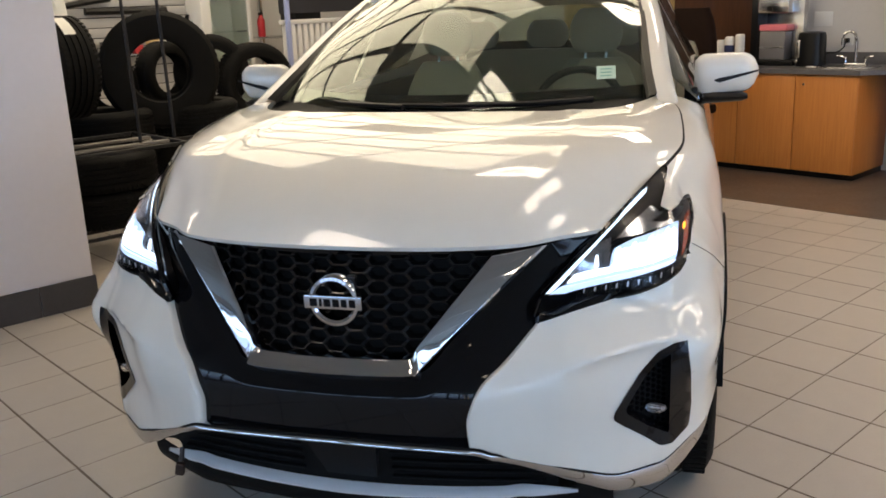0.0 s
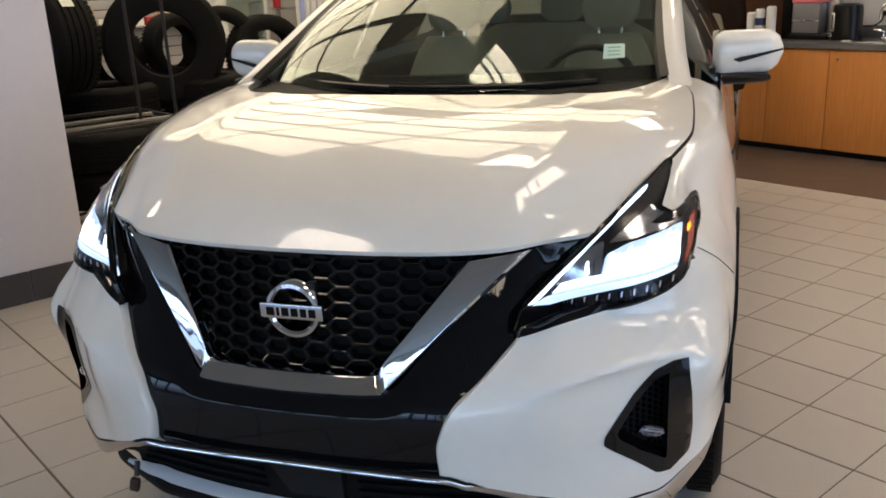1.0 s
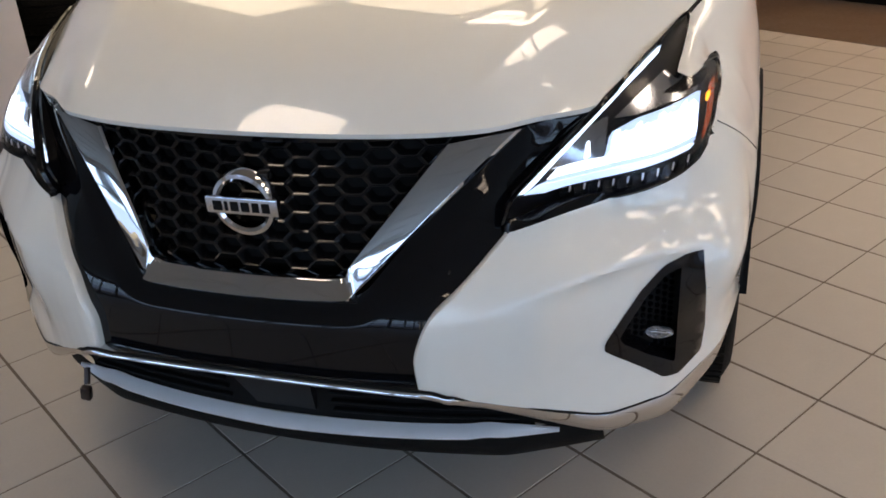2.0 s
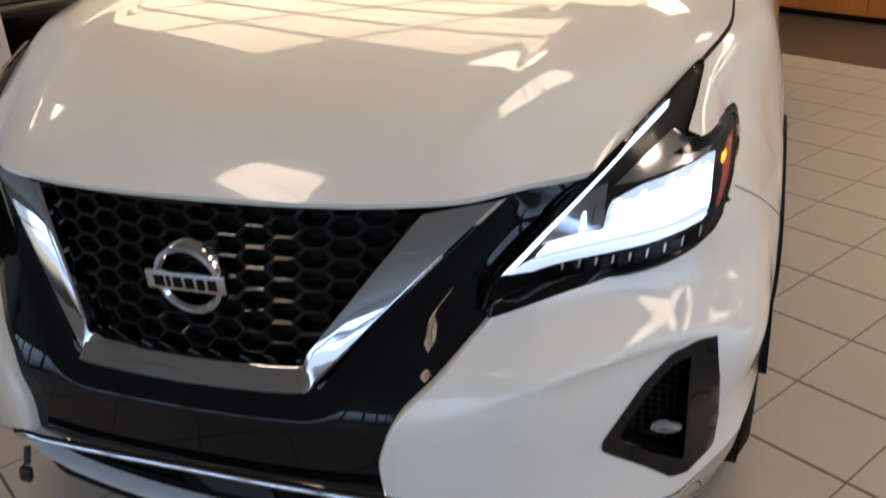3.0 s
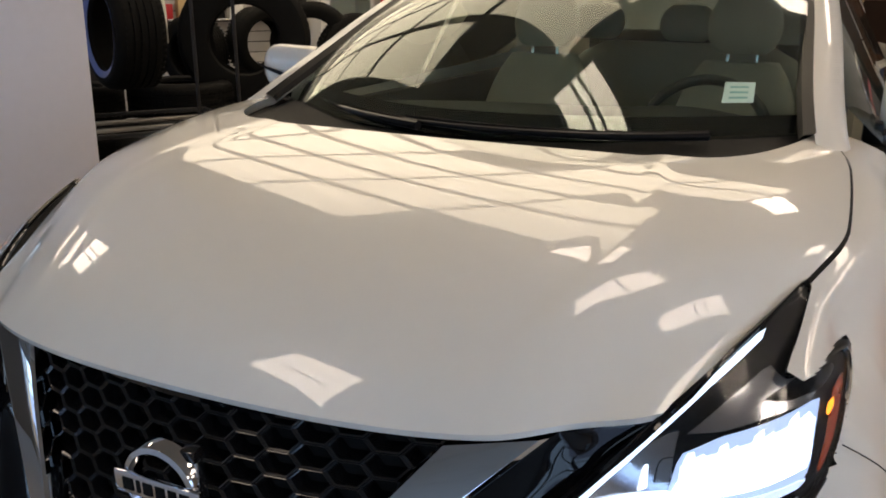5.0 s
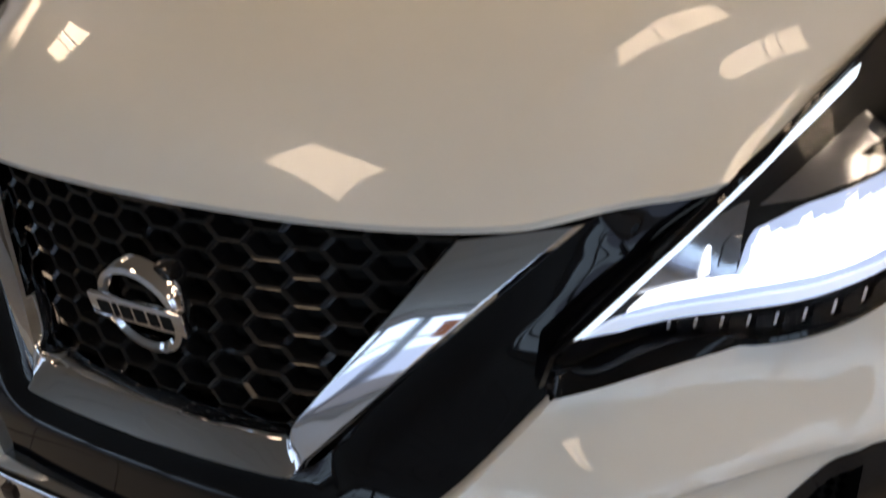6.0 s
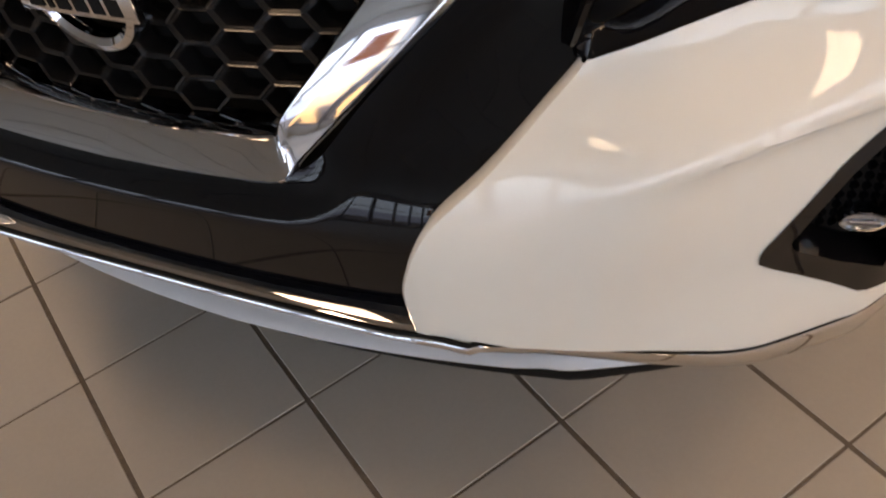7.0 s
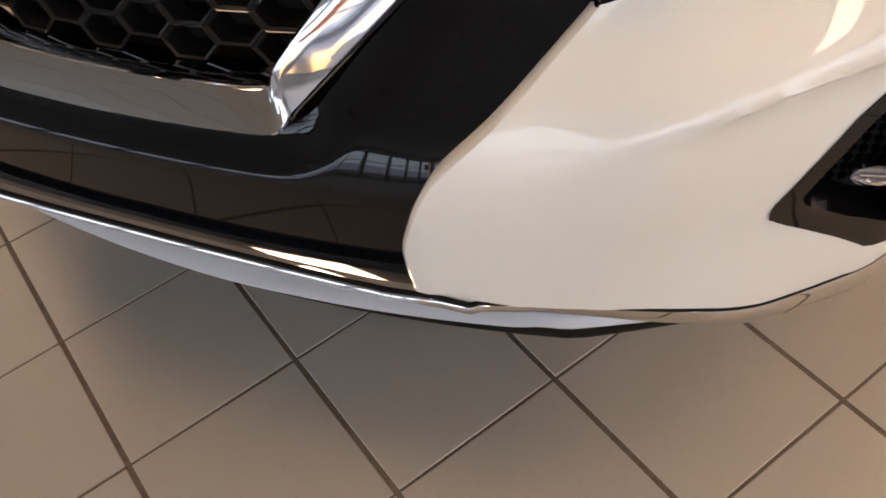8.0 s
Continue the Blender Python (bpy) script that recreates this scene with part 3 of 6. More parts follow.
def hex_cell(cx, cz, w, h):
    """One cell of the honeycomb: a lip, a bevel and four walls that go back."""
    ring = [(-0.5, 0), (-0.26, -0.5), (0.26, -0.5), (0.5, 0), (0.26, 0.5), (-0.26, 0.5)]
    rows_ = []
    for sc, dy in ((1.0, 0.0), (0.93, -0.0015), (0.84, 0.0005), (0.76, 0.028)):
        rows_.append([(cx + w * sc * a, mesh_y(cx + w * sc * a, cz + h * sc * b) + dy, cz + h * (sc if sc > 0.9 else sc - 0.02) * b) for a, b in ring])
    return flip(loft(rows_, True))


cells = []
CW, CH = 0.066, 0.0335
for i in range(-9, 10):
    for j in range(9):
        cx, cz = i * CW * 0.755, 0.712 + j * CH + (CH / 2 if i % 2 else 0)
        if abs(cx) < v_inner_x(cz) + 0.012 and cz < 0.948 - 0.05 * cx * cx and cz > 0.705:
            cells.append(hex_cell(cx, cz, CW, CH))
part("grille_mesh", join(*cells), GRILLE, car, "gloss black honeycomb grille", angle=20)
backing = grid(lambda u, v: ((u * 2 - 1) * (0.20 + 0.22 * v), mesh_y((u * 2 - 1) * (0.20 + 0.22 * v), 0.69 + 0.27 * v) + 0.030, 0.69 + 0.27 * v), 24, 12)
part("grille_backing", backing, MATTE_BLACK, car)

# black surround between the trim, the lamps and the bumper
surround_out = [(0.628, 0.960), (0.560, 0.898), (0.490, 0.828), (0.472, 0.785), (0.492, 0.768), (0.430, 0.706), (0.380, 0.655), (0.360, 0.618), (0.349, 0.575), (0.352, 0.500), (0.30, 0.500), (0.20, 0.500), (0.10, 0.500), (0.0, 0.500)]
LEDGE = V_OUT[:3] + [(0.262, -0.032, 0.705), (0.240, -0.050, 0.680), (0.216, -0.057, 0.667)] + V_OUT[6:]
surround_in = [(x + 0.003 * min(1, x / 0.05), y + 0.024, z - 0.002) for x, y, z in spline(LEDGE, 6)]
NS = 90
so = resample(spline(surround_out, 5), NS)
si = resample(surround_in, NS)
# corners of the two edges are matched by where they lie along the trim
match = cv((0, 0), (0.26, 0.33), (0.36, 0.46), (0.50, 0.60), (0.62, 0.70), (0.78, 0.80), (1, 1))


def along(pts, u):
    i = min(len(pts) - 2, int(u * (len(pts) - 1)))
    return mixp(pts[i], pts[i + 1], u * (len(pts) - 1) - i)


TRIM_EDGE = resample(surround_in, 400)


back_lean = cv((-0.2, -0.07), (0, 0.0), (0.02, 0.0075), (0.05, 0.024), (0.09, 0.053), (0.2, 0.125), (0.4, 0.20))


def surround_at(u, v):
    a = along(si, match(u))
    x1, z1 = along(so, u)
    x, z = a[0] + (x1 - a[0]) * v, a[2] + (z1 - a[2]) * v
    d, ye = 9.0, 0.0
    for p, q in zip(TRIM_EDGE, TRIM_EDGE[1:]):
        dx, dz = q[0] - p[0], q[2] - p[2]
        s = min(1, max(0, ((x - p[0]) * dx + (z - p[2]) * dz) / (dx * dx + dz * dz + 1e-12)))
        e = math.hypot(x - p[0] - s * dx, z - p[2] - s * dz)
        if e < d:
            d, ye = e, p[1] + s * (q[1] - p[1])
    # a sloping ledge leads from under the trim to a tight fold
    w = d / 0.042
    w = 0.5 * (w + 1 - math.sqrt((w - 1) ** 2 + 0.006))
    # past the ledge: the flat panel below, and a face that leans back above it
    low, lean = panel_y(x, z), panel_y(x, 0.618) + back_lean(z - 0.618)
    out = 0.5 * (low + lean + math.sqrt((low - lean) ** 2 + 0.003 ** 2))
    y = ye + (out - ye) * w
    return x, y, z


sur = grid(surround_at, 2 * NS, 44)
part("grille_surround", weld(join(sur, far_side(sur))), GLOSS_BLACK, car, "gloss black panel round the grille", angle=40)
top_strip = grid(lambda u, v: (lambda x: (x, 0.056 + 0.51 * x * x + 0.004 * v, hood_at(x / 0.62, 0)[2] - 0.004 - 0.020 * v))((2 * u - 1) * 0.62), 60, 3)
part("grille_top_strip", flip(top_strip), GLOSS_BLACK, car)

# badge, drawn as a plain ring and bar ------------------------------------
badge = part("badge", (lambda r: moved(r, pose(0.011, -0.010, 0.829, 90 + 3, 0, 0)))(lathe([(0.050, 0.0), (0.049, 0.009), (0.0545, 0.014), (0.062, 0.012), (0.0655, 0.003), (0.066, -0.010), (0.050, -0.010)], 72)), CHROME, car, "chrome ring badge with a plain bar")
part("badge_bar", moved(box(-0.074, -0.017, 0.006, 0.074, 0.017, 0.017, 0.003), pose(0.011, -0.012, 0.829, 90 + 3, 0, 0)), CHROME, badge)
for x0, x1 in ((-0.058, -0.040), (-0.034, -0.028), (-0.022, -0.006), (0.0, 0.016), (0.022, 0.036), (0.042, 0.058)):
    part("badge_mark", moved(box(x0, -0.0095, 0.0172, x1, 0.0095, 0.0180, 0.0), pose(0.011, -0.012, 0.829, 90 + 3, 0, 0)), MATTE_BLACK, badge, "plain dark mark", smooth=False)
part("camera_pod", moved(box(-0.012, -0.010, -0.01, 0.012, 0.010, 0.012, 0.004), pose(0.052, 0.002, 0.882, 100, 0, 0)), GRILLE, car, "small front camera above the badge")

# lower chrome strip, intake, plate and lip -------------------------------
strip_top = cv((0, 0.505), (0.15, 0.504), (0.30, 0.504), (0.355, 0.503), (0.43, 0.473), (0.51, 0.438), (0.60, 0.398), (0.69, 0.367), (0.765, 0.367), (0.83, 0.395), (0.88, 0.435), (0.905, 0.462))
strip_h = cv((0, 0.014), (0.30, 0.014), (0.40, 0.020), (0.55, 0.038), (0.70, 0.058), (0.80, 0.066), (0.88, 0.048), (0.905, 0.02))


def strip_curve(n):
    pts = [(0.01 * i, front_y(0.01 * i, 0.50) if i > 40 else -0.086 + 0.05 * (0.01 * i) ** 2 + 0.012 * max(0, i / 10 - 3.2)) for i in range(80)]
    pts += clip_plan(0.46, 0.80, 0.50, 16)[1:]
    return resample(pts, n)


strip_rows = []
for x, y in strip_curve(110):
    zt, h = strip_top(x), strip_h(x)
    d = 0.016
    yb = y + 0.006 + 0.10 * max(0, 0.505 - zt) - flare(x, zt)
    x += 0.5 * flare(x, zt) * min(1, max(0, (x - 0.845) / 0.03))
    a = [(yb + 0.03, zt + 0.002), (yb - 0.72 * d, zt + 0.0012), (yb - 0.97 * d, zt - 0.12 * h), (yb - d - 0.001, zt - 0.45 * h), (yb - 0.85 * d, zt - 0.80 * h), (yb - 0.2 * d, zt - h), (yb + 0.03, zt - h - 0.004)]
    # at the corners the strip is a broad blade that leans under the bumper
    b = [(yb + 0.03, zt - 0.001), (yb - 0.004, zt - 0.002), (yb - 0.0065, zt - 0.08 * h), (yb - 0.006, zt - 0.36 * h), (yb - 0.001, zt - 0.72 * h), (yb + 0.011, zt - h), (yb + 0.040, zt - h - 0.004)]
    w = min(1, max(0, (x - 0.36) / 0.10))
    strip_rows.append([(x, p[0] + (q[0] - p[0]) * w, p[1] + (q[1] - p[1]) * w) for p, q in zip(a, b)])
strip_geo = loft(strip_rows)
part("bumper_trim", weld(join(strip_geo, mirrored(strip_geo))), CHROME, car, "chrome strip along the lower bumper", angle=45)
gap_line = tube([(r[1][0], r[1][1] - 0.001, r[1][2] + 0.002) for r in strip_rows], 0.0032, 6)
both("trim_gap", gap_line, MATTE_BLACK, car, "dark gap above the chrome strip")


def intake_at(u, v):
    x = (2 * u - 1) * 0.53
    zt = strip_top(abs(x)) - strip_h(abs(x))
    z = zt + (0.325 - zt) * v
    return x, -0.035 + 0.062 * v + 0.24 * x * x + 0.02 * math.sin(v * math.pi), z


part("lower_intake", flip(grid(intake_at, 60, 8)), MATTE_BLACK, car, "dark mesh of the lower intake")
for j in range(5):
    z = 0.355 + 0.026 * j
    for side in (-1, 1):
        a, b = 0.12, 0.50 - 0.02 * j
        part("intake_bar", loft([[(side * (a + (b - a) * i / 14), 0.004 - 0.006 * j + 0.24 * (a + (b - a) * i / 14) ** 2 + dy, z + dz) for dy, dz in ((0.02, 0.0025), (0.008, 0.0025), (0.006, 0), (0.008, -0.0025), (0.02, -0.0025))] for i in range(15)]), MATTE_BLACK, car, angle=20)
part("plate_bracket", slab([(-0.098, -0.036, 0.480), (0.098, -0.036, 0.480), (0.076, 0.022, 0.345), (-0.060, 0.022, 0.345)], (0, 0.02, 0)), PLATE, car, "dark blank plate bracket", smooth=False)

lip_top = cv((0, 0.321), (0.2, 0.325), (0.40, 0.332), (0.455, 0.341), (0.50, 0.336), (0.578, 0.320))
lip_hh = cv((0, 0.017), (0.30, 0.016), (0.43, 0.017), (0.462, 0.019), (0.51, 0.016), (0.545, 0.011), (0.578, 0.006))
lrow = []
for i in range(41):
    x = 0.578 * i / 40
    y = -0.003 + 0.22 * x * x + 0.28 * max(0, x - 0.47)
    zt, h = lip_top(x), lip_hh(x)
    g = min(1, (0.580 - x) / 0.16)
    lrow.append([(x, y + 0.006 + 0.020 * g, zt + 0.004 * g), (x, y + 0.016 * g, zt), (x, y + 0.004, zt - 0.30 * h), (x, y - 0.003, zt - 0.72 * h), (x, y - 0.001, zt - h), (x, y + 0.005 + 0.025 * g, zt - h - 0.002)])
lg = loft(lrow)
part("skid_lip", weld(join(lg, mirrored(lg))), mat("silver_lip_paint", (0.74, 0.74, 0.74), 0.3, coat=0.4, vary=0.03), car, "silver painted lip under the intake", angle=50)


def valance_at(u, v):
    s = 2 * u - 1
    x = s * 0.66
    zt = 0.312 + 0.02 * abs(s) ** 2
    z = zt + (0.235 - zt) * v
    y = 0.013 + 0.22 * x * x + 0.28 * max(0, abs(x) - 0.47) + 0.075 * max(0, v - 0.35) ** 2 + 0.004 * v
    return x, y, z


part("valance", flip(grid(valance_at, 60, 8)), MATTE_BLACK, car, "black underside of the bumper")
liner = thick(grid(lambda u, v: (0.46 + 0.37 * u, 0.235 + 0.22 * u * u + 0.06 * v, 0.345 - 0.125 * v), 20, 6), 0.004)
both("splash_liner", liner, MATTE_BLACK, car, "black liner ahead of the front wheel")
clip_pts = spline([(-0.47, 0.005, 0.385), (-0.468, -0.005, 0.365), (-0.466, -0.012, 0.352)], 5)
clip = part("tow_strap", tube(clip_pts, 0.007, 8), CLIP, car, "loose dark strap hanging from the bumper")
part("strap_buckle", moved(box(-0.012, -0.008, -0.024, 0.012, 0.008, 0.012, 0.004), pose(-0.468, -0.018, 0.338, 8, 14, 10)), CLIP, clip)

# head lamps --------------------------------------------------------------
DRL_TOP = [(0.500, 0.837), (0.560, 0.892), (0.607, 0.937), (0.660, 0.982), (0.712, 1.020), (0.717, 1.019), (0.717, 1.014), (0.664, 0.974), (0.614, 0.930), (0.567, 0.885), (0.528, 0.845), (0.512, 0.832)]
DRL_LOW = [(0.510, 0.829), (0.535, 0.841), (0.557, 0.838), (0.600, 0.843), (0.670, 0.855), (0.740, 0.861), (0.795, 0.862), (0.795, 0.855), (0.740, 0.851), (0.670, 0.842), (0.600, 0.830), (0.540, 0.820)]
LED_BAR = [(0.646, 0.861), (0.646, 0.880), (0.690, 0.890), (0.740, 0.897), (0.797, 0.900), (0.797, 0.873), (0.740, 0.869), (0.690, 0.866)]
LED_CELLS = [[(x, 0.884 + 0.09 * (x - 0.65)), (x + 0.001, 0.909 + 0.15 * (x - 0.65)), (x + 0.010, 0.914 + 0.15 * (x - 0.65)), (x + 0.012, 0.905 + 0.15 * (x - 0.65)), (x + 0.026, 0.911 + 0.15 * (x - 0.65)), (x + 0.028, 0.888 + 0.09 * (x - 0.65))] for x in (0.652, 0.689, 0.727, 0.765)]


def head_lamp(mirror):
    k = far_side if mirror else (lambda q: q)
    lamp = part("headlight", k(drape(LAMP, lamp_y, -0.022, 0.03)), LAMP_DARK, car, "lit LED headlight with a boomerang running light")
    rim = []
    ring = resample(LAMP + [LAMP[0]], 150)[:-1]
    cx, cz = 0.70, 0.90
    for x, z in ring:
        y = lamp_y(x, z)
        d = Vector((cx - x, cz - z))
        d = d / max(d.length, 0.03)
        rim.append([(x - 0.002 * d.x, y + 0.012, z - 0.002 * d.y), (x - 0.003 * d.x, y + 0.001, z - 0.003 * d.y), (x + 0.003 * d.x, y - 0.005, z + 0.003 * d.y), (x + 0.009 * d.x, y - 0.002, z + 0.009 * d.y), (x + 0.010 * d.x, y + 0.022, z + 0.010 * d.y)])
    rim.append(rim[0])
    part("bezel", k(loft(rim)), GLOSS_BLACK, lamp)
    part("running_light", k(drape(DRL_TOP, lamp_y, -0.004, 0.008, 0.014)), DRL, lamp, "glowing white running light")
    part("running_light", k(drape(DRL_LOW, lamp_y, -0.006, 0.008, 0.014)), LED_SOFT, lamp, "glowing white running light")
    part("light_guide", k(drape([(0.545, 0.846), (0.600, 0.852), (0.648, 0.860), (0.648, 0.872), (0.600, 0.868), (0.560, 0.862)], lamp_y, -0.008, 0.006, 0.014)), LED_CELL, lamp)
    # two glowing plates imitate the blue haze spilling round the LEDs
    part("led_backing", k(drape([(0.530, 0.836), (0.560, 0.848), (0.650, 0.862), (0.795, 0.872), (0.795, 0.858), (0.650, 0.846), (0.560, 0.834)], lamp_y, -0.0105, 0.004, 0.014)), LED_HALO, lamp)
    part("led_backing", k(drape([(0.618, 0.852), (0.640, 0.868), (0.646, 0.908), (0.690, 0.924), (0.798, 0.936), (0.798, 0.864), (0.700, 0.858)], lamp_y, -0.0135, 0.006, 0.014)), LED_HALO, lamp)
    part("led_glow", k(drape([(0.650, 0.866), (0.650, 0.903), (0.700, 0.912), (0.750, 0.919), (0.797, 0.925), (0.797, 0.870)], lamp_y, -0.0125, 0.006, 0.014)), LED_GLOW, lamp)
    for q in LED_CELLS:
        part("led_cell", k(drape(q, lamp_y, -0.011, 0.01, 0.014)), LED_CELL, lamp, "pale blue LED cell")
    part("led_projector", k(drape(LED_BAR, lamp_y, -0.008, 0.01, 0.014)), LED, lamp, "bright white LED projector bar")
    part("lamp_chamber", k(drape([(0.548, 0.862), (0.562, 0.884), (0.606, 0.922), (0.640, 0.936), (0.640, 0.866), (0.600, 0.858)], lamp_y, -0.015, 0.006, 0.014)), REFLECTOR, lamp, "mirrored chamber beside the projectors")
    part("led_cell", k(drape([(0.606, 0.872), (0.608, 0.900), (0.613, 0.902), (0.616, 0.874)], lamp_y, -0.011, 0.006, 0.01)), LED_CELL, lamp)
    part("projector_bowl", k(drape([(0.624, 0.880), (0.626, 0.906), (0.640, 0.909), (0.642, 0.884)], lamp_y, -0.010, 0.01, 0.012)), REFLECTOR, lamp)
    part("chrome_reflector", k(drape([(0.650, 0.930), (0.690, 0.960), (0.728, 0.985), (0.744, 0.972), (0.780, 0.960), (0.792, 0.944), (0.790, 0.936), (0.740, 0.936), (0.690, 0.930)], lamp_y, -0.014, 0.008, 0.012)), REFLECTOR, lamp)
    part("wing_cover", k(drape([(0.735, 0.955), (0.765, 0.965), (0.812, 0.962), (0.802, 0.945), (0.760, 0.947)], lamp_y, -0.008, 0.008, 0.012)), GLOSS_BLACK, lamp)
    amber = part("side_reflector", k(drape([(0.812, 0.938), (0.822, 0.950), (0.825, 0.925), (0.822, 0.888), (0.812, 0.860), (0.806, 0.860), (0.812, 0.895)], lamp_y, -0.006, 0.008, 0.010)), AMBER, lamp, "amber side reflector")
    part("side_bulb", k(drape([(0.809, 0.927), (0.815, 0.930), (0.817, 0.922), (0.812, 0.914), (0.808, 0.919)], lamp_y, -0.003, 0.004, 0.005)), AMBER_LIT, amber, "lit amber bulb")
    for i in range(9):
        x = 0.565 + 0.0255 * i
        z = 0.806 + 0.020 * (i / 8) + 0.006
        part("trim_tooth", k(drape([(x, z - 0.011), (x, z + 0.011), (x + 0.018, z + 0.014), (x + 0.016, z - 0.009)], lamp_y, -0.004, 0.01, 0.012)), GLOSS_BLACK, lamp)
        # LED glint on the tooth, modelled as a bright silver sliver
        part("tooth_edge", k(drape([(x + 0.0165, z + 0.003), (x + 0.0175, z + 0.014), (x + 0.0205, z + 0.014), (x + 0.0190, z + 0.003)], lamp_y, -0.002, 0.004, 0.012)), SATIN_CHROME, lamp, "silver sliver drawn as the glint on a trim tooth")
    lens = part("lens", k(drape(LAMP, lamp_y, 0.0025, 0.002)), LENS, lamp, "clear curved lens")
    lens.visible_shadow = False
    return lamp


head_lamp(False)
head_lamp(True)

# fog lamp pockets ----------------------------------------------------------


def fog_y(x, z):
    y = skin_y(x, z)
    return front_y(x, z) if y is None else y


RECESS = [(0.792, 0.654), (0.764, 0.642), (0.732, 0.608), (0.706, 0.566), (0.690, 0.535), (0.695, 0.520), (0.742, 0.476), (0.792, 0.442)]


FOG_BOWL = mat("fog_lamp_bowl", (0.32, 0.33, 0.35), 0.12, metal=1.0)


def fog_pocket(mirror):
    k = far_side if mirror else (lambda q: q)
    pocket = part("fog_lamp_surround", k(drape([(0.758 + (x - 0.758) * 1.03, 0.545 + (z - 0.545) * 1.025) for x, z in FOG], fog_y, 0.003, 0.050, 0.014, RECESS)), GLOSS_BLACK, car, "gloss black fog lamp surround with a recessed mesh", angle=50)
    part("pocket_back", k(drape([(0.742 + (x - 0.742) * 1.04, 0.56 + (z - 0.56) * 1.04) for x, z in RECESS], fog_y, -0.044, 0.01)), MATTE_BLACK, pocket)
    studs = []
    for i in range(14):
        for j in range(8):
            x, z = 0.700 + 0.0125 * j, 0.462 + 0.0145 * i + 0.007 * (j % 2)
            if inside((x - 0.004, z), RECESS) and inside((x + 0.006, z), RECESS):
                studs.append(moved(box(-0.0035, -0.004, -0.0035, 0.0035, 0.004, 0.0035, 0.0), pose(x, fog_y(x, z) + 0.042, z, 20, 0, 45)))
    tagged(part("pocket_mesh", k(join(*studs)), GLOSS_BLACK, pocket, "studded black mesh", smooth=False), kind="stuff")
    m = pose(0.757, fog_y(0.757, 0.515) + 0.020, 0.512, 90, 14, 26) @ Matrix.Diagonal((1.6, 0.8, 1.0, 1.0))
    lamp = part("fog_lamp", k(moved(lathe([(0.0, -0.020), (0.014, -0.018), (0.019, 0.0), (0.0185, 0.005), (0.016, 0.001), (0.010, -0.006), (0.0, -0.008)], 28), m)), FOG_BOWL, pocket, "small clear fog lamp")
    part("fog_lens", k(moved(lathe([(0.019, 0.003), (0.015, 0.009), (0.008, 0.012), (0.0, 0.013)], 28), m)), LENS, lamp)
    part("lamp_fin", k(moved(box(-0.012, -0.0015, 0.0, 0.012, 0.0015, 0.006, 0.0005), m)), CHROME, lamp)


fog_pocket(False)
fog_pocket(True)

# wheels and arches -----------------------------------------------------------


def wheel(name, m, spokes=5):
    w = thing(name, "", "")
    for key in ("label", "category"):
        if key in w:
            del w[key]
    w.parent = car
    w.matrix_basis = m
    R, W = 0.383, 0.118
    prof_ = [(0.250, -W + 0.015), (0.262, -W), (0.330, -W - 0.004), (0.362, -W + 0.012), (0.378, -W + 0.035), (R, -0.05), (R, -0.034), (R - 0.008, -0.032), (R - 0.008, -0.026), (R, -0.024), (R, 0.024), (R - 0.008, 0.026), (R - 0.008, 0.032), (R, 0.034), (R, 0.05), (0.378, W - 0.035), (0.362, W - 0.012), (0.330, W + 0.004), (0.262, W), (0.250, W - 0.015)]
    blocks = [lathe(prof_, 64)]
    for i in range(60):
        for side in (-1, 1):
            blocks.append(moved(box(0.0, -0.011, 0.035, 0.006, 0.011, 0.100, 0.0), pose(0, 0, 0, 0, 0, 6 * i + 3 * (side > 0)) @ Matrix.Translation((R - 0.005, 0, 0 if side > 0 else -0.135))))
    part("tyre", join(*blocks), RUBBER, w, "black tyre", angle=30)
    rim = part("rim", lathe([(0.245, -W + 0.02), (0.252, -W + 0.01), (0.240, -W + 0.02), (0.225, -0.02), (0.22, 0.05), (0.240, W - 0.02), (0.252, W - 0.01), (0.245, W - 0.02)], 48), RIM, w, "silver alloy rim")
    for i in range(spokes):
        part("spoke", moved(box(0.03, -0.028, -0.098, 0.238, 0.028, -0.070, 0.008), pose(0, 0, 0, 0, 0, 360 * i / spokes)), RIM, rim)
    part("hub", lathe([(0.0, -0.100), (0.05, -0.098), (0.06, -0.08), (0.06, 0.02), (0.0, 0.02)], 24), RIM, rim)
    part("brake_disc", lathe([(0.0, 0.0), (0.17, 0.0), (0.17, 0.02), (0.0, 0.02)], 32), STEEL, w)
    return w


for nm, yy in (("wheel", AXLE_Y), ("wheel", AXLE_Y + 2.825)):
    wheel(nm, pose(0.797, yy, 0.383, 0, -90, 0))
    wheel(nm, pose(-0.797, yy, 0.383, 0, 90, 0))


def arch(yc):
    rws = []
    for i in range(37):
        a = radians(-14 + 208 * i / 36)
        c, s = math.cos(a), math.sin(a)
        r0, r1 = ARCH_R - 0.030, ARCH_R + 0.022
        yy0, zz0, yy1, zz1 = yc - r0 * c, AXLE_Z + r0 * s, yc - r1 * c, AXLE_Z + r1 * s
        xs = (fender_x(min(1.4, max(0.45, yy1)), min(0.90, max(0.3, zz1))) if yc < 2 else 0.918) + 0.001
        rws.append([(xs - 0.22, yy0, zz0), (xs - 0.01, yy0, zz0), (xs + 0.008, yy0 + 0.3 * (yy1 - yy0), zz0 + 0.3 * (zz1 - zz0)), (xs + 0.006, yy1, zz1), (xs - 0.012, yy1 - 0.004 * c, zz1 + 0.004 * s)])
    return loft(rws)


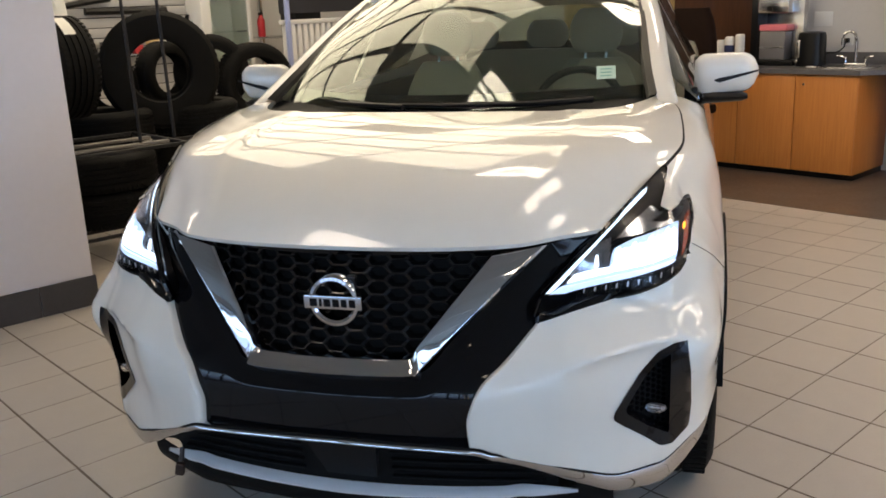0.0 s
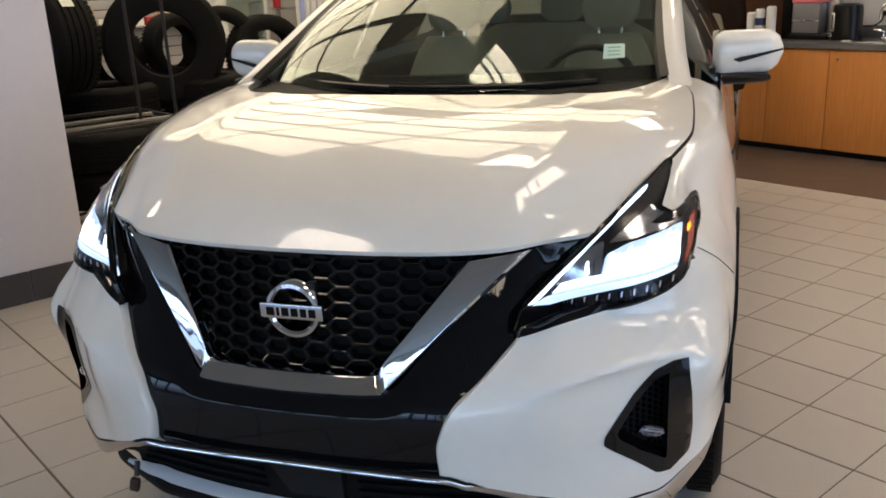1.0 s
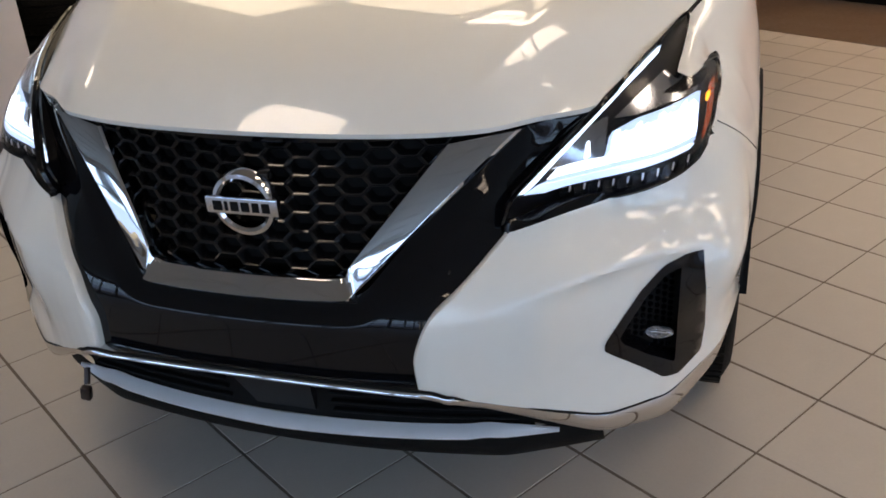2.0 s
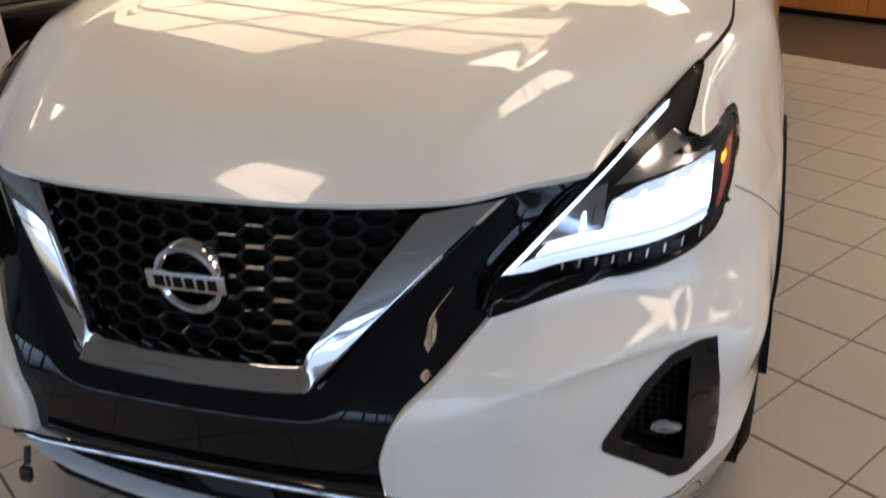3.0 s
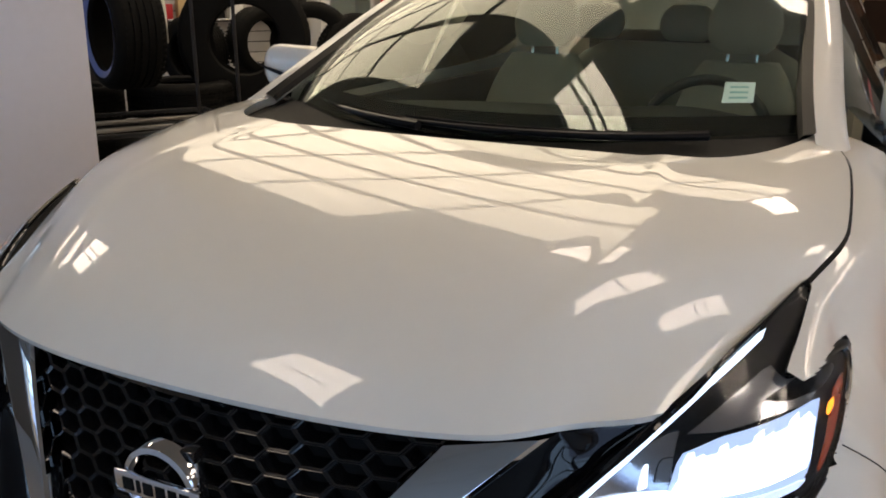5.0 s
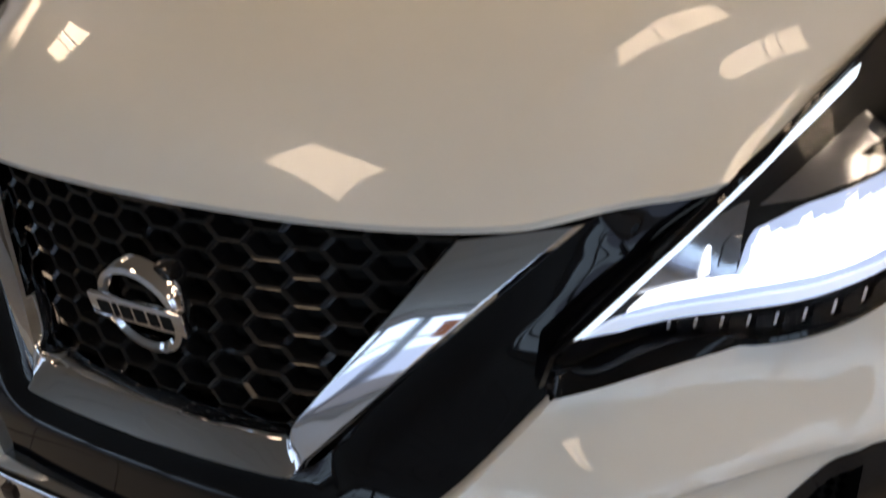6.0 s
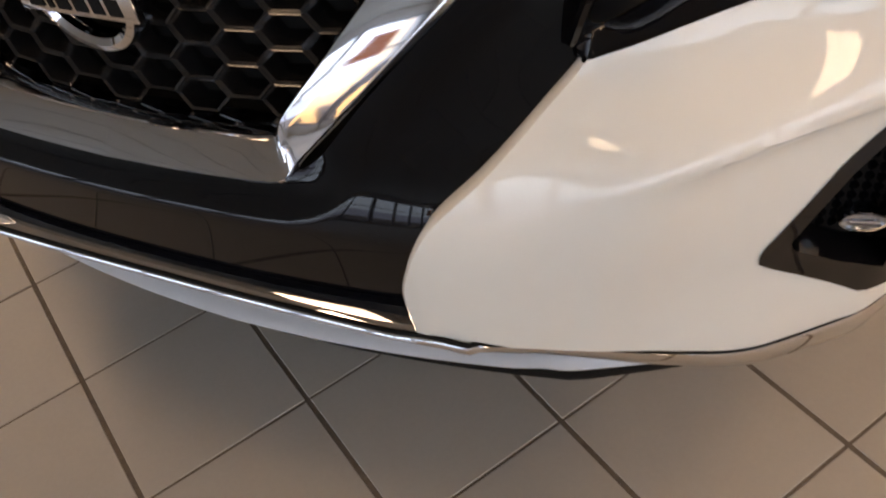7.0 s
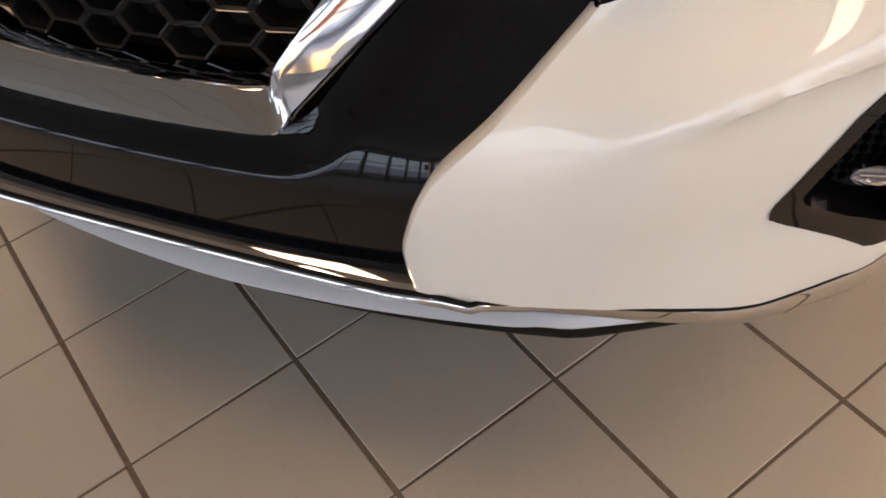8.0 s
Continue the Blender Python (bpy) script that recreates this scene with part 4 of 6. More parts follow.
both("arch_cladding", arch(AXLE_Y), MATTE_BLACK, car, "black plastic wheel arch cladding", angle=50)
both("arch_cladding", arch(AXLE_Y + 2.825), MATTE_BLACK, car, "black plastic wheel arch cladding", angle=50)
well = lambda yc: loft([[(x, yc - (ARCH_R - 0.025) * math.cos(radians(a)), AXLE_Z + (ARCH_R - 0.025) * math.sin(radians(a))) for a in range(8, 177, 12)] for x in (0.50, 0.93)])
both("wheel_well", well(AXLE_Y), MATTE_BLACK, car)
both("wheel_well", well(AXLE_Y + 2.825), MATTE_BLACK, car)

# flanks, pillars, roof and tail ----------------------------------------------
tail = cv((1.4, 1.0), (3.2, 1.0), (4.2, 0.97), (4.6, 0.90), (4.78, 0.78))
belt = cv((1.40, 1.118), (2.4, 1.135), (3.4, 1.165), (4.3, 1.21), (4.8, 1.20))


def flank(y0_, y1_, n, m=20):
    v, f = grid(lambda u, w: (lambda y, z: (flank_x(z * 1.12 / belt(y)) * tail(y), y, z))(y0_ + (y1_ - y0_) * u, 0.24 + (belt(y0_ + (y1_ - y0_) * u) - 0.24) * w), n, m)
    yc = AXLE_Y + 2.825
    keep = [q for q in f if (sum(v[i][1] for i in q) / 4 - yc) ** 2 + (sum(v[i][2] for i in q) / 4 - AXLE_Z) ** 2 > ARCH_R ** 2 and (sum(v[i][1] for i in q) / 4 - AXLE_Y) ** 2 + (sum(v[i][2] for i in q) / 4 - AXLE_Z) ** 2 > ARCH_R ** 2]
    return v, keep


roof_x = cv((1.10, 0.810), (1.30, 0.735), (1.9, 0.665), (2.35, 0.615), (3.2, 0.60), (4.2, 0.62), (4.6, 0.70))
roof_z = cv((1.10, 1.060), (1.30, 1.166), (1.6, 1.292), (1.9, 1.410), (2.3, 1.545), (2.7, 1.615), (3.2, 1.625), (3.8, 1.58), (4.3, 1.47), (4.62, 1.25))
for y0_, y1_, lab in ((1.447, 2.45, "front_door"), (2.456, 3.42, "rear_door")):
    for side in (False, True):
        k = mirrored if side else (lambda q: q)
        door = part(lab, k(flank(y0_, y1_, 30)), PAINT, car, "white closed door")
        wy0 = y0_ + (0.10 if lab == "front_door" else 0.02)
        pane = grid(lambda u, w: (lambda y: (lambda a, b: mixp(a, b, w))((flank_x(1.12) - 0.012, y, belt(y)), (roof_x(y) + 0.02, y, roof_z(y) - 0.03)))(wy0 + (y1_ - 0.02 - wy0) * u), 14, 4)
        win = part("door_window", k(pane), mat("dark_door_glass", (0.22, 0.26, 0.23), 0.0, trans=0.92, ior=1.12) if not bpy.data.materials.get("dark_door_glass") else bpy.data.materials["dark_door_glass"], door, "tinted side window")
        part("belt_strip", k(tube([(flank_x(1.12) - 0.006, y0_ + (y1_ - y0_) * i / 12, belt(y0_ + (y1_ - y0_) * i / 12) + 0.004) for i in range(3, 13)], 0.008, 6)), CHROME, door, "chrome belt moulding")
        part("door_handle", k(moved(box(-0.012, -0.10, -0.014, 0.016, 0.10, 0.014, 0.01), pose(0.893, y1_ - 0.22, 0.98, 0, -12, 0))), PAINT, door)
both("rear_quarter", flank(3.426, 4.78, 36), PAINT, car, "white rear quarter panel")
pillar_pts = [(roof_x(y), y, roof_z(y)) for y in (1.12, 1.22, 1.30, 1.45, 1.6, 1.75, 1.9, 2.1, 2.3, 2.5, 2.7, 3.0, 3.4, 3.8, 4.1, 4.4, 4.6)]
prow = []
for x, y, z in spline(pillar_pts, 4):
    w = 0.042 if y < 2.3 else 0.05
    prow.append([(x - 0.030, y - 0.012, z + 0.010), (x - 0.004, y - 0.01, z + 0.016), (x + 0.5 * w, y, z + 0.006), (x + w, y + 0.01, z - 0.016), (x + 1.1 * w, y + 0.02, z - 0.040), (x + 0.4 * w, y + 0.02, z - 0.050), (x - 0.024, y + 0.01, z - 0.03)])


def lean_x(x):
    """The glasshouse sits a little to one side of the nose's middle."""
    return x - 0.028 * (1 - x / 0.72)


def roof_at(u, v):
    y = 2.22 + 2.15 * v
    s = 2 * u - 1
    return lean_x(s * roof_x(y) * 0.985), y + 0.07 * (s * s - 1) * (1 - v), roof_z(y) + (0.135 - 0.06 * v) * (1 - s * s) + 0.004


for side in (1, -1):
    turn = lambda geo: ([(lean_x(side * x), y, z) for x, y, z in geo[0]], geo[1] if side > 0 else [tuple(reversed(q)) for q in geo[1]])
    pil = part("roof_pillar", turn(capped(prow)), PAINT, car, "white windscreen pillar and roof rail", angle=60)
    part("pillar_trim", turn(loft([[(x - 0.026, y - 0.012, z + 0.012), (x - 0.050, y - 0.012, z + 0.006), (x - 0.060, y - 0.008, z - 0.006)] for x, y, z in spline([(roof_x(y), y, roof_z(y)) for y in (1.30, 1.45, 1.6, 1.9, 2.2)], 5)])), SATIN_BLACK, pil, "black trim between pillar and glass")
part("roof", thick(grid(roof_at, 30, 30), 0.03), PAINT, car, "white roof")


def screen_at(u, v):
    s = 2 * u - 1
    base = (s * 0.712, 0.985 + 0.42 * s * s, 1.160 + 0.004 * s * s)
    y1_ = 2.24
    top = (s * roof_x(y1_) * 0.96, y1_ - 0.08 * (1 - s * s), roof_z(y1_) + 0.05 * (1 - s * s))
    p = mixp(base, top, v)
    rise = min(1, max(0, (v - 0.22) / 0.45))
    rise = rise * rise * (3 - 2 * rise)
    bow = 0.055 * (0.65 + 0.35 * (1 - s * s)) * math.sin(math.pi * v) + (1 - s ** 6) * (0.015 - 0.035 * s * s) * math.sin(math.pi * v) * rise + 0.085 * (1 - s * s) * v ** 2.5 + 0.45 * (1 - s ** 6) * max(0, -s - 0.1) ** 2 * v * (1 - v) ** 3
    return lean_x(p[0]), p[1], p[2] + bow


windscreen = part("windscreen", thick(grid(screen_at, 36, 26), 0.004), GLASS, car, "clear raked windscreen")
windscreen.visible_shadow = False
frit = join(grid(lambda u, v: (lambda p: (p[0], p[1], p[2] - 0.008))(screen_at(u, 0.085 * v)), 36, 3), grid(lambda u, v: (lambda p: (p[0], p[1], p[2] - 0.008))(screen_at(0.022 * u, v)), 2, 26), grid(lambda u, v: (lambda p: (p[0], p[1], p[2] - 0.008))(screen_at(1 - 0.022 * u, v)), 2, 26))
part("screen_border", frit, GLOSS_BLACK, windscreen, "black printed glass border")
part("sticker", grid(lambda u, v: (lambda p: (p[0], p[1] - 0.002, p[2] + 0.004))(screen_at(0.862 + 0.044 * u, 0.116 + 0.078 * v)), 3, 3), STICKER, windscreen, "pale green service sticker")
for i in range(3):
    part("sticker_line", grid(lambda u, v: (lambda p: (p[0], p[1] - 0.003, p[2] + 0.005))(screen_at(0.871 + 0.026 * u, 0.130 + 0.02 * i + 0.007 * v)), 2, 1), STICKER_INK, windscreen, "plain bar of illegible print")


def cowl_at(u, v):
    s = 2 * u - 1
    a = hood_at(s, 1)
    b = screen_at(u, 0.03)
    p = mixp((a[0], a[1] - 0.01, a[2] - 0.022), (b[0], b[1], b[2] - 0.012), v)
    return p[0], p[1], p[2] - 0.012 * math.sin(math.pi * v)


part("cowl", grid(cowl_at, 40, 5), MATTE_BLACK, car, "black plastic cowl under the windscreen")
for pts in ([(0.50, 1.16), (0.30, 1.05), (0.05, 1.00), (-0.18, 1.03)], [(-0.12, 0.995), (-0.30, 1.07), (-0.48, 1.19), (-0.58, 1.29)]):
    ln = spline([(x, y, 1.166 + 0.26 * max(0, y - 0.985 - 0.83 * x * x) + 0.008) for i, (x, y) in enumerate(pts)], 6)
    wiper = part("wiper", tube(ln, [0.011 - 0.006 * i / len(ln) for i in range(len(ln))], 8), SATIN_BLACK, car, "black wiper arm")
    part("wiper_blade", tube([(x, y + 0.022, z + 0.004) for x, y, z in ln], 0.006, 6), RUBBER, wiper)

tail_rows = [[(sx * flank_x(z * 1.12 / belt(4.78)) * tail(4.78), 4.78 + (0.10 * (1 - sx * sx)), z) for sx in [i / 10 - 1 for i in range(21)]] for z in (0.24, 0.4, 0.6, 0.8, 1.0, 1.2)]
part("tailgate", loft(tail_rows), PAINT, car, "white tailgate")
part("rear_window", grid(lambda u, v: ((2 * u - 1) * (0.66 - 0.08 * v), 4.80 - 0.45 * v, 1.20 + 0.30 * v), 12, 6), bpy.data.materials["dark_door_glass"], car)
for sx in (-1, 1):
    part("tail_lamp", moved(box(-0.14, -0.03, -0.06, 0.14, 0.05, 0.06, 0.02), pose(sx * 0.62, 4.79, 1.0, 0, 0, sx * 14)), RED, car, "red tail lamp")
part("underbody", box(-0.60, 0.25, 0.20, 0.60, 4.6, 0.27, 0.02), MATTE_BLACK, car)
part("engine_bay", box(-0.58, 0.30, 0.27, 0.58, 1.25, 0.86, 0.05), MATTE_BLACK, car)

# mirrors -----------------------------------------------------------------------


def door_mirror(mirror):
    k = (lambda q: moved(mirrored(q), Matrix.Translation((-0.05, 0, 0)))) if mirror else (lambda q: q)
    rws = []
    for i in range(15):
        t = i / 14
        x = 0.832 + 0.238 * t
        e = math.sqrt(max(0.0, 1 - (max(0, t - 0.72) / 0.285) ** 2)) * (min(1, (t + 0.10) / 0.22)) ** 0.45
        zc, hh, dd = 1.198 + 0.012 * t, 0.082 * e * (1 - 0.10 * t), 0.070 * e
        yc = 1.755 + 0.03 * t
        rws.append([(x, yc + dd * (1.0 if math.cos(a) > 0 else 0.85) * math.copysign(abs(math.cos(a)) ** 0.75, math.cos(a)), zc + hh * math.copysign(abs(math.sin(a)) ** 0.72, math.sin(a))) for a in [2 * math.pi * j / 24 for j in range(24)]])
    mir = part("door_mirror", k(capped(rws)), PAINT, car, "white door mirror with a dark trim line", angle=60)
    part("mirror_base", k(capped([[(x, 1.755 + 0.05 * math.cos(a), 1.118 + h * math.sin(a)) for a in [2 * math.pi * j / 14 for j in range(14)]] for x, h in ((0.80, 0.030), (0.86, 0.028), (0.93, 0.024), (1.01, 0.018), (1.03, 0.009))])), SATIN_BLACK, mir, "black mirror foot")
    part("mirror_foot", k(moved(box(-0.03, -0.06, -0.01, 0.02, 0.06, 0.05, 0.01), pose(0.826, 1.74, 1.11, 0, 0, 0))), SATIN_BLACK, mir)
    part("mirror_line", k(loft([[(x, 1.755 + 0.03 * (x - 0.832) / 0.238 - 0.071 * w, z + dz) for dz in (h, -h)] for x, z, h, w in ((0.905, 1.184, 0.002, 0.97), (0.925, 1.184, 0.009, 0.99), (0.965, 1.193, 0.007, 1.0), (1.02, 1.206, 0.005, 0.97), (1.066, 1.216, 0.003, 0.80))])), SATIN_BLACK, mir, "dark indicator strip")
    part("mirror_glass", k(moved(box(-0.095, 0.058, -0.055, 0.095, 0.066, 0.055, 0.02), pose(0.955, 1.77, 1.19, 0, 0, 0))), CHROME, mir)


door_mirror(False)
door_mirror(True)

# cabin -------------------------------------------------------------------------


def dash_at(u, v):
    s = 2 * u - 1
    y = 1.30 + 0.62 * v - 0.22 * (1 - s * s) * (1 - v)
    return s * 0.70, y, 1.150 - 0.02 * v - 0.03 * s * s + 0.03 * math.exp(-((s - 0.5) / 0.28) ** 2) * v - 0.30 * max(0, v - 0.92) / 0.08


part("dashboard", grid(dash_at, 30, 14), CABIN, car, "dark dashboard")
part("cabin_floor", box(-0.80, 1.3, 0.42, 0.80, 4.5, 0.50, 0.02), CABIN, car)
part("firewall", box(-0.72, 1.28, 0.45, 0.72, 1.34, 1.10, 0.01), CABIN, car)
for sx in (-1, 1):
    part("door_lining", box(sx * 0.84 - 0.02, 1.5, 0.45, sx * 0.84 + 0.02, 4.3, 1.10, 0.02), CABIN, car)
part("headliner", grid(lambda u, v: (lambda p: (p[0] * 0.97, p[1], p[2] - 0.04))(roof_at(u, v)), 12, 12), HEADLINER, car, "pale headliner")
part("cargo_wall", box(-0.70, 4.25, 0.5, 0.70, 4.30, 1.25, 0.02), CABIN, car)


def cushion(w0, w1, z0, z1, y, lean, deep):
    rws = []
    for i in range(13):
        t = i / 12
        w = w0 + (w1 - w0) * t
        e = math.sin(math.pi * min(1, max(0.02, (t + 0.06) / 1.12))) ** 0.28
        rws.append([(w * e * math.copysign(abs(math.cos(a)) ** 0.6, math.cos(a)), y + lean * t + deep * math.copysign(abs(math.sin(a)) ** 0.7, math.sin(a)) * e, z0 + (z1 - z0) * t) for a in [2 * math.pi * j / 28 for j in range(28)]])
    return capped(rws)


for sx in (-0.37, 0.37):
    seat = part("front_seat", moved(cushion(0.255, 0.215, 0.55, 1.225, 2.36, 0.20, 0.085), Matrix.Translation((sx, 0, 0))), LEATHER, car, "beige leather front seat", angle=60)
    part("headrest", moved(cushion(0.135, 0.120, 1.255, 1.46, 2.56, 0.03, 0.055), Matrix.Translation((sx, 0, 0))), LEATHER, seat, angle=60)
    for px in (-0.05, 0.05):
        part("headrest_post", tube([(sx + px, 2.55, 1.17), (sx + px, 2.57, 1.30)], 0.007, 6), STEEL, seat)
    part("seat_base", box(sx - 0.25, 1.95, 0.50, sx + 0.25, 2.45, 0.70, 0.06), LEATHER, seat)
rear = part("rear_seat", moved(cushion(0.66, 0.62, 0.60, 1.23, 3.30, 0.16, 0.09), Matrix.Translation((0, 0, 0))), LEATHER, car, "beige rear bench", angle=60)
for sx in (-0.42, 0.0, 0.42):
    part("headrest", moved(cushion(0.13, 0.12, 1.24, 1.40, 3.46, 0.02, 0.05), Matrix.Translation((sx, 0, 0))), LEATHER, rear, angle=60)
wheel_ring = [(0.185 * math.cos(2 * math.pi * i / 40), 0.185 * math.sin(2 * math.pi * i / 40), 0) for i in range(41)]
steer = part("steering_wheel", moved(tube(wheel_ring, 0.016, 10, False), pose(0.37, 1.86, 1.05, 65, 0, 0)), CABIN, car, "black steering wheel")
part("steering_hub", moved(box(-0.09, -0.06, -0.03, 0.09, 0.06, 0.02, 0.02), pose(0.37, 1.87, 1.05, 65, 0, 0)), CABIN, steer)
part("rear_view_mirror", box(-0.13, 2.02, 1.50, 0.13, 2.05, 1.565, 0.015), CABIN, car, "black rear view mirror")


# ------------------------------------------------------------------ the room
X_LEFT, X_RIGHT, Y_FRONT, Y_BACK = -7.3, 6.4, -8.0, 6.56
PART_X, PART_END = -3.0, 0.50
BROWN_Y = 4.83


def room_box(x0, y0, z0, x1, y1, z1, bev=0.004):
    return inroom(box(x0, y0, z0, x1, y1, z1, bev))


floor = solid("floor", room_box(X_LEFT - 0.3, Y_FRONT - 0.3, -0.15, X_RIGHT + 0.3, Y_BACK + 0.3, -0.0014, 0), GROUT, "grey beige ceramic tile floor with dark grout", "floor", kind="structure", smooth=False)
brown = part("brown_floor", room_box(X_LEFT, BROWN_Y, -0.01, X_RIGHT, Y_BACK, 0.001, 0), BROWN_TILE, floor, "dark brown floor by the counter", smooth=False)
solid("ceiling", room_box(X_LEFT - 0.3, Y_FRONT - 0.3, CEIL, X_RIGHT + 0.3, Y_BACK + 0.3, CEIL + 0.2, 0), CEILING, "pale beige tiled ceiling", "ceiling", kind="structure", smooth=False)
solid("wall_north", room_box(X_LEFT - 0.2, Y_BACK, 0, X_RIGHT + 0.2, Y_BACK + 0.2, CEIL, 0), WALL_GREY, "pale grey painted wall behind the coffee counter", "wall", kind="structure", smooth=False)
solid("wall_west", room_box(X_LEFT - 0.2, Y_FRONT, 0, X_LEFT, Y_BACK, CEIL, 0), WALL_GREY, "pale grey end wall", "wall", kind="structure", smooth=False)
COL_W, COL_D = 0.92, 0.50
solid("column", room_box(PART_X - COL_D, PART_END - COL_W, 0, PART_X, PART_END, CEIL, 0.004), WALL, "plain lilac white square column", "column", kind="structure")
base = tagged(new("baseboard"), "dark grey ceramic baseboard tiles round the column", "baseboard", kind="structure")
bt = 0.3037
for i in range(3):
    for m in (pose(PART_X, PART_END + 0.011 - i * (bt + 0.003), 0), pose(PART_X - COL_D, PART_END - COL_W - 0.011 + i * (bt + 0.003), 0, 0, 0, 180)):
        part("base_tile", box(0, -bt, 0, 0.011, 0, 0.163, 0.002, 1), BASE_TILE, base).matrix_basis = ROOM @ m
for i in range(2):
    for y in (PART_END, PART_END - COL_W - 0.011):
        part("base_tile", box(0, 0, 0, 0.2485, 0.011, 0.163, 0.002, 1), BASE_TILE, base).matrix_basis = ROOM @ Matrix.Translation((PART_X - COL_D + 0.2515 * i, y, 0))


def window_wall(name, along, fixed, a0, a1, bays, outward):
    """A wall of full height glazing. along: 'x' or 'y' of the room."""
    def bx(a, b, z0, z1, d0, d1, bev=0.004):
        lo, hi = sorted((fixed + outward * d0, fixed + outward * d1))
        return room_box(a, lo, z0, b, hi, z1, bev) if along == "x" else room_box(lo, a, z0, hi, b, z1, bev)
    solid("wall_" + name, join(bx(a0, a1, 0, 0.35, 0, 0.2, 0), bx(a0, a1, 2.80, CEIL, 0, 0.2, 0)), WALL_GREY, "low wall and header of the glazed shop front", "wall", kind="structure", smooth=False)
    win = tagged(new("window_" + name), "shop front glazing in grey aluminium mullions", "window", kind="structure")
    step = (a1 - a0) / bays
    for i in range(bays + 1):
        part("mullion", bx(a0 + i * step - 0.065, a0 + i * step + 0.065, 0.35, 2.80, 0.02, 0.14), MULLION, win)
    part("rail", bx(a0, a1, 0.35, 0.43, 0.03, 0.13), MULLION, win)
    part("rail", bx(a0, a1, 2.72, 2.80, 0.03, 0.13), MULLION, win)
    part("rail", bx(a0, a1, 2.02, 2.08, 0.03, 0.13), MULLION, win)
    return bx


EAST_Y, SOUTH_X = 4.4, -6.4
window_wall("east", "y", X_RIGHT, Y_FRONT, EAST_Y, 9, 1)
window_wall("south", "x", Y_FRONT, SOUTH_X, X_RIGHT, 14, -1)
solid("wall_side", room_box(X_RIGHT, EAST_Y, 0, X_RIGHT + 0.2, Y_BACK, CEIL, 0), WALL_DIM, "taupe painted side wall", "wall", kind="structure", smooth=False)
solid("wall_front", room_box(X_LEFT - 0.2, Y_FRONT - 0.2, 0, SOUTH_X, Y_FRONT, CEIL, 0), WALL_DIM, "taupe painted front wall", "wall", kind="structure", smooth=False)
solid("backdrop_east", room_box(X_RIGHT + 0.45, Y_FRONT, 1.75, X_RIGHT + 0.5, EAST_Y, 3.0, 0), WINDOW_OUT, "bright daylight outside the glazing", "backdrop", kind="structure", smooth=False)
solid("backdrop_yard", room_box(X_RIGHT + 0.45, Y_FRONT, 0.95, X_RIGHT + 0.5, EAST_Y, 1.75, 0), STOREFRONT_OUT, "bluish distance outside the glazing", "backdrop", kind="structure", smooth=False)
solid("backdrop_far", room_box(SOUTH_X, Y_FRONT - 0.5, 0.95, X_RIGHT, Y_FRONT - 0.45, 1.75, 0), STOREFRONT_OUT, "bluish distance outside the glazing", "backdrop", kind="structure", smooth=False)
solid("backdrop_street", room_box(X_RIGHT + 0.45, Y_FRONT, 0.0, X_RIGHT + 0.5, EAST_Y, 0.95, 0), STREET_OUT, "dim street outside the glazing", "backdrop", kind="structure", smooth=False)
solid("backdrop_road", room_box(SOUTH_X, Y_FRONT - 0.5, 0.0, X_RIGHT, Y_FRONT - 0.45, 0.95, 0), STREET_OUT, "dim street outside the glazing", "backdrop", kind="structure", smooth=False)
solid("backdrop_south", room_box(SOUTH_X, Y_FRONT - 0.5, 1.75, X_RIGHT, Y_FRONT - 0.45, 3.0, 0), WINDOW_OUT, "bright daylight outside the glazing", "backdrop", kind="structure", smooth=False)
solid("window_poster", room_box(5.78, Y_FRONT + 0.01, 1.9, 6.08, Y_FRONT + 0.018, 2.5, 0), ORANGE, "plain orange poster hung at the glazing", "poster", smooth=False)

# ceiling grid, skylight panels and light fittings --------------------------------
MX, MY, GX, GY = 1.22, 0.61, -1.40, 1.10
tees = []
for i in range(-4, 7):
    x = GX + i * MX
    tees.append(room_box(x - 0.008, Y_FRONT, CEIL - 0.006, x + 0.008, Y_BACK, CEIL + 0.01, 0))
for j in range(-14, 9):
    y = GY + j * MY
    tees.append(room_box(X_LEFT, y - 0.008, CEIL - 0.006, X_RIGHT, y + 0.008, CEIL + 0.01, 0))
solid("ceiling_grid", join(*tees), GRID, "thin metal grid of the suspended ceiling", "ceiling grid", kind="structure", smooth=False)


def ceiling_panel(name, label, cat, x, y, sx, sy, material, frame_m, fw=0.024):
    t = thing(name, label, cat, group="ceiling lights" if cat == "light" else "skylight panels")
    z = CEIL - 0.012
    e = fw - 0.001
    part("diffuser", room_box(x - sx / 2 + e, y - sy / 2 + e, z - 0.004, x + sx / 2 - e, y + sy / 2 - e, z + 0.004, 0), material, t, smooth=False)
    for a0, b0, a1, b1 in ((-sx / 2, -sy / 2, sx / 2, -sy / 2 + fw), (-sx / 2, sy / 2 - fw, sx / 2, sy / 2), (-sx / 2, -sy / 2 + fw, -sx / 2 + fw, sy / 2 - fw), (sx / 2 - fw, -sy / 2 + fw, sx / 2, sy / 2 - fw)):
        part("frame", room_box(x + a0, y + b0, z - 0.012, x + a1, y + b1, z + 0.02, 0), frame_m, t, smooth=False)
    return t


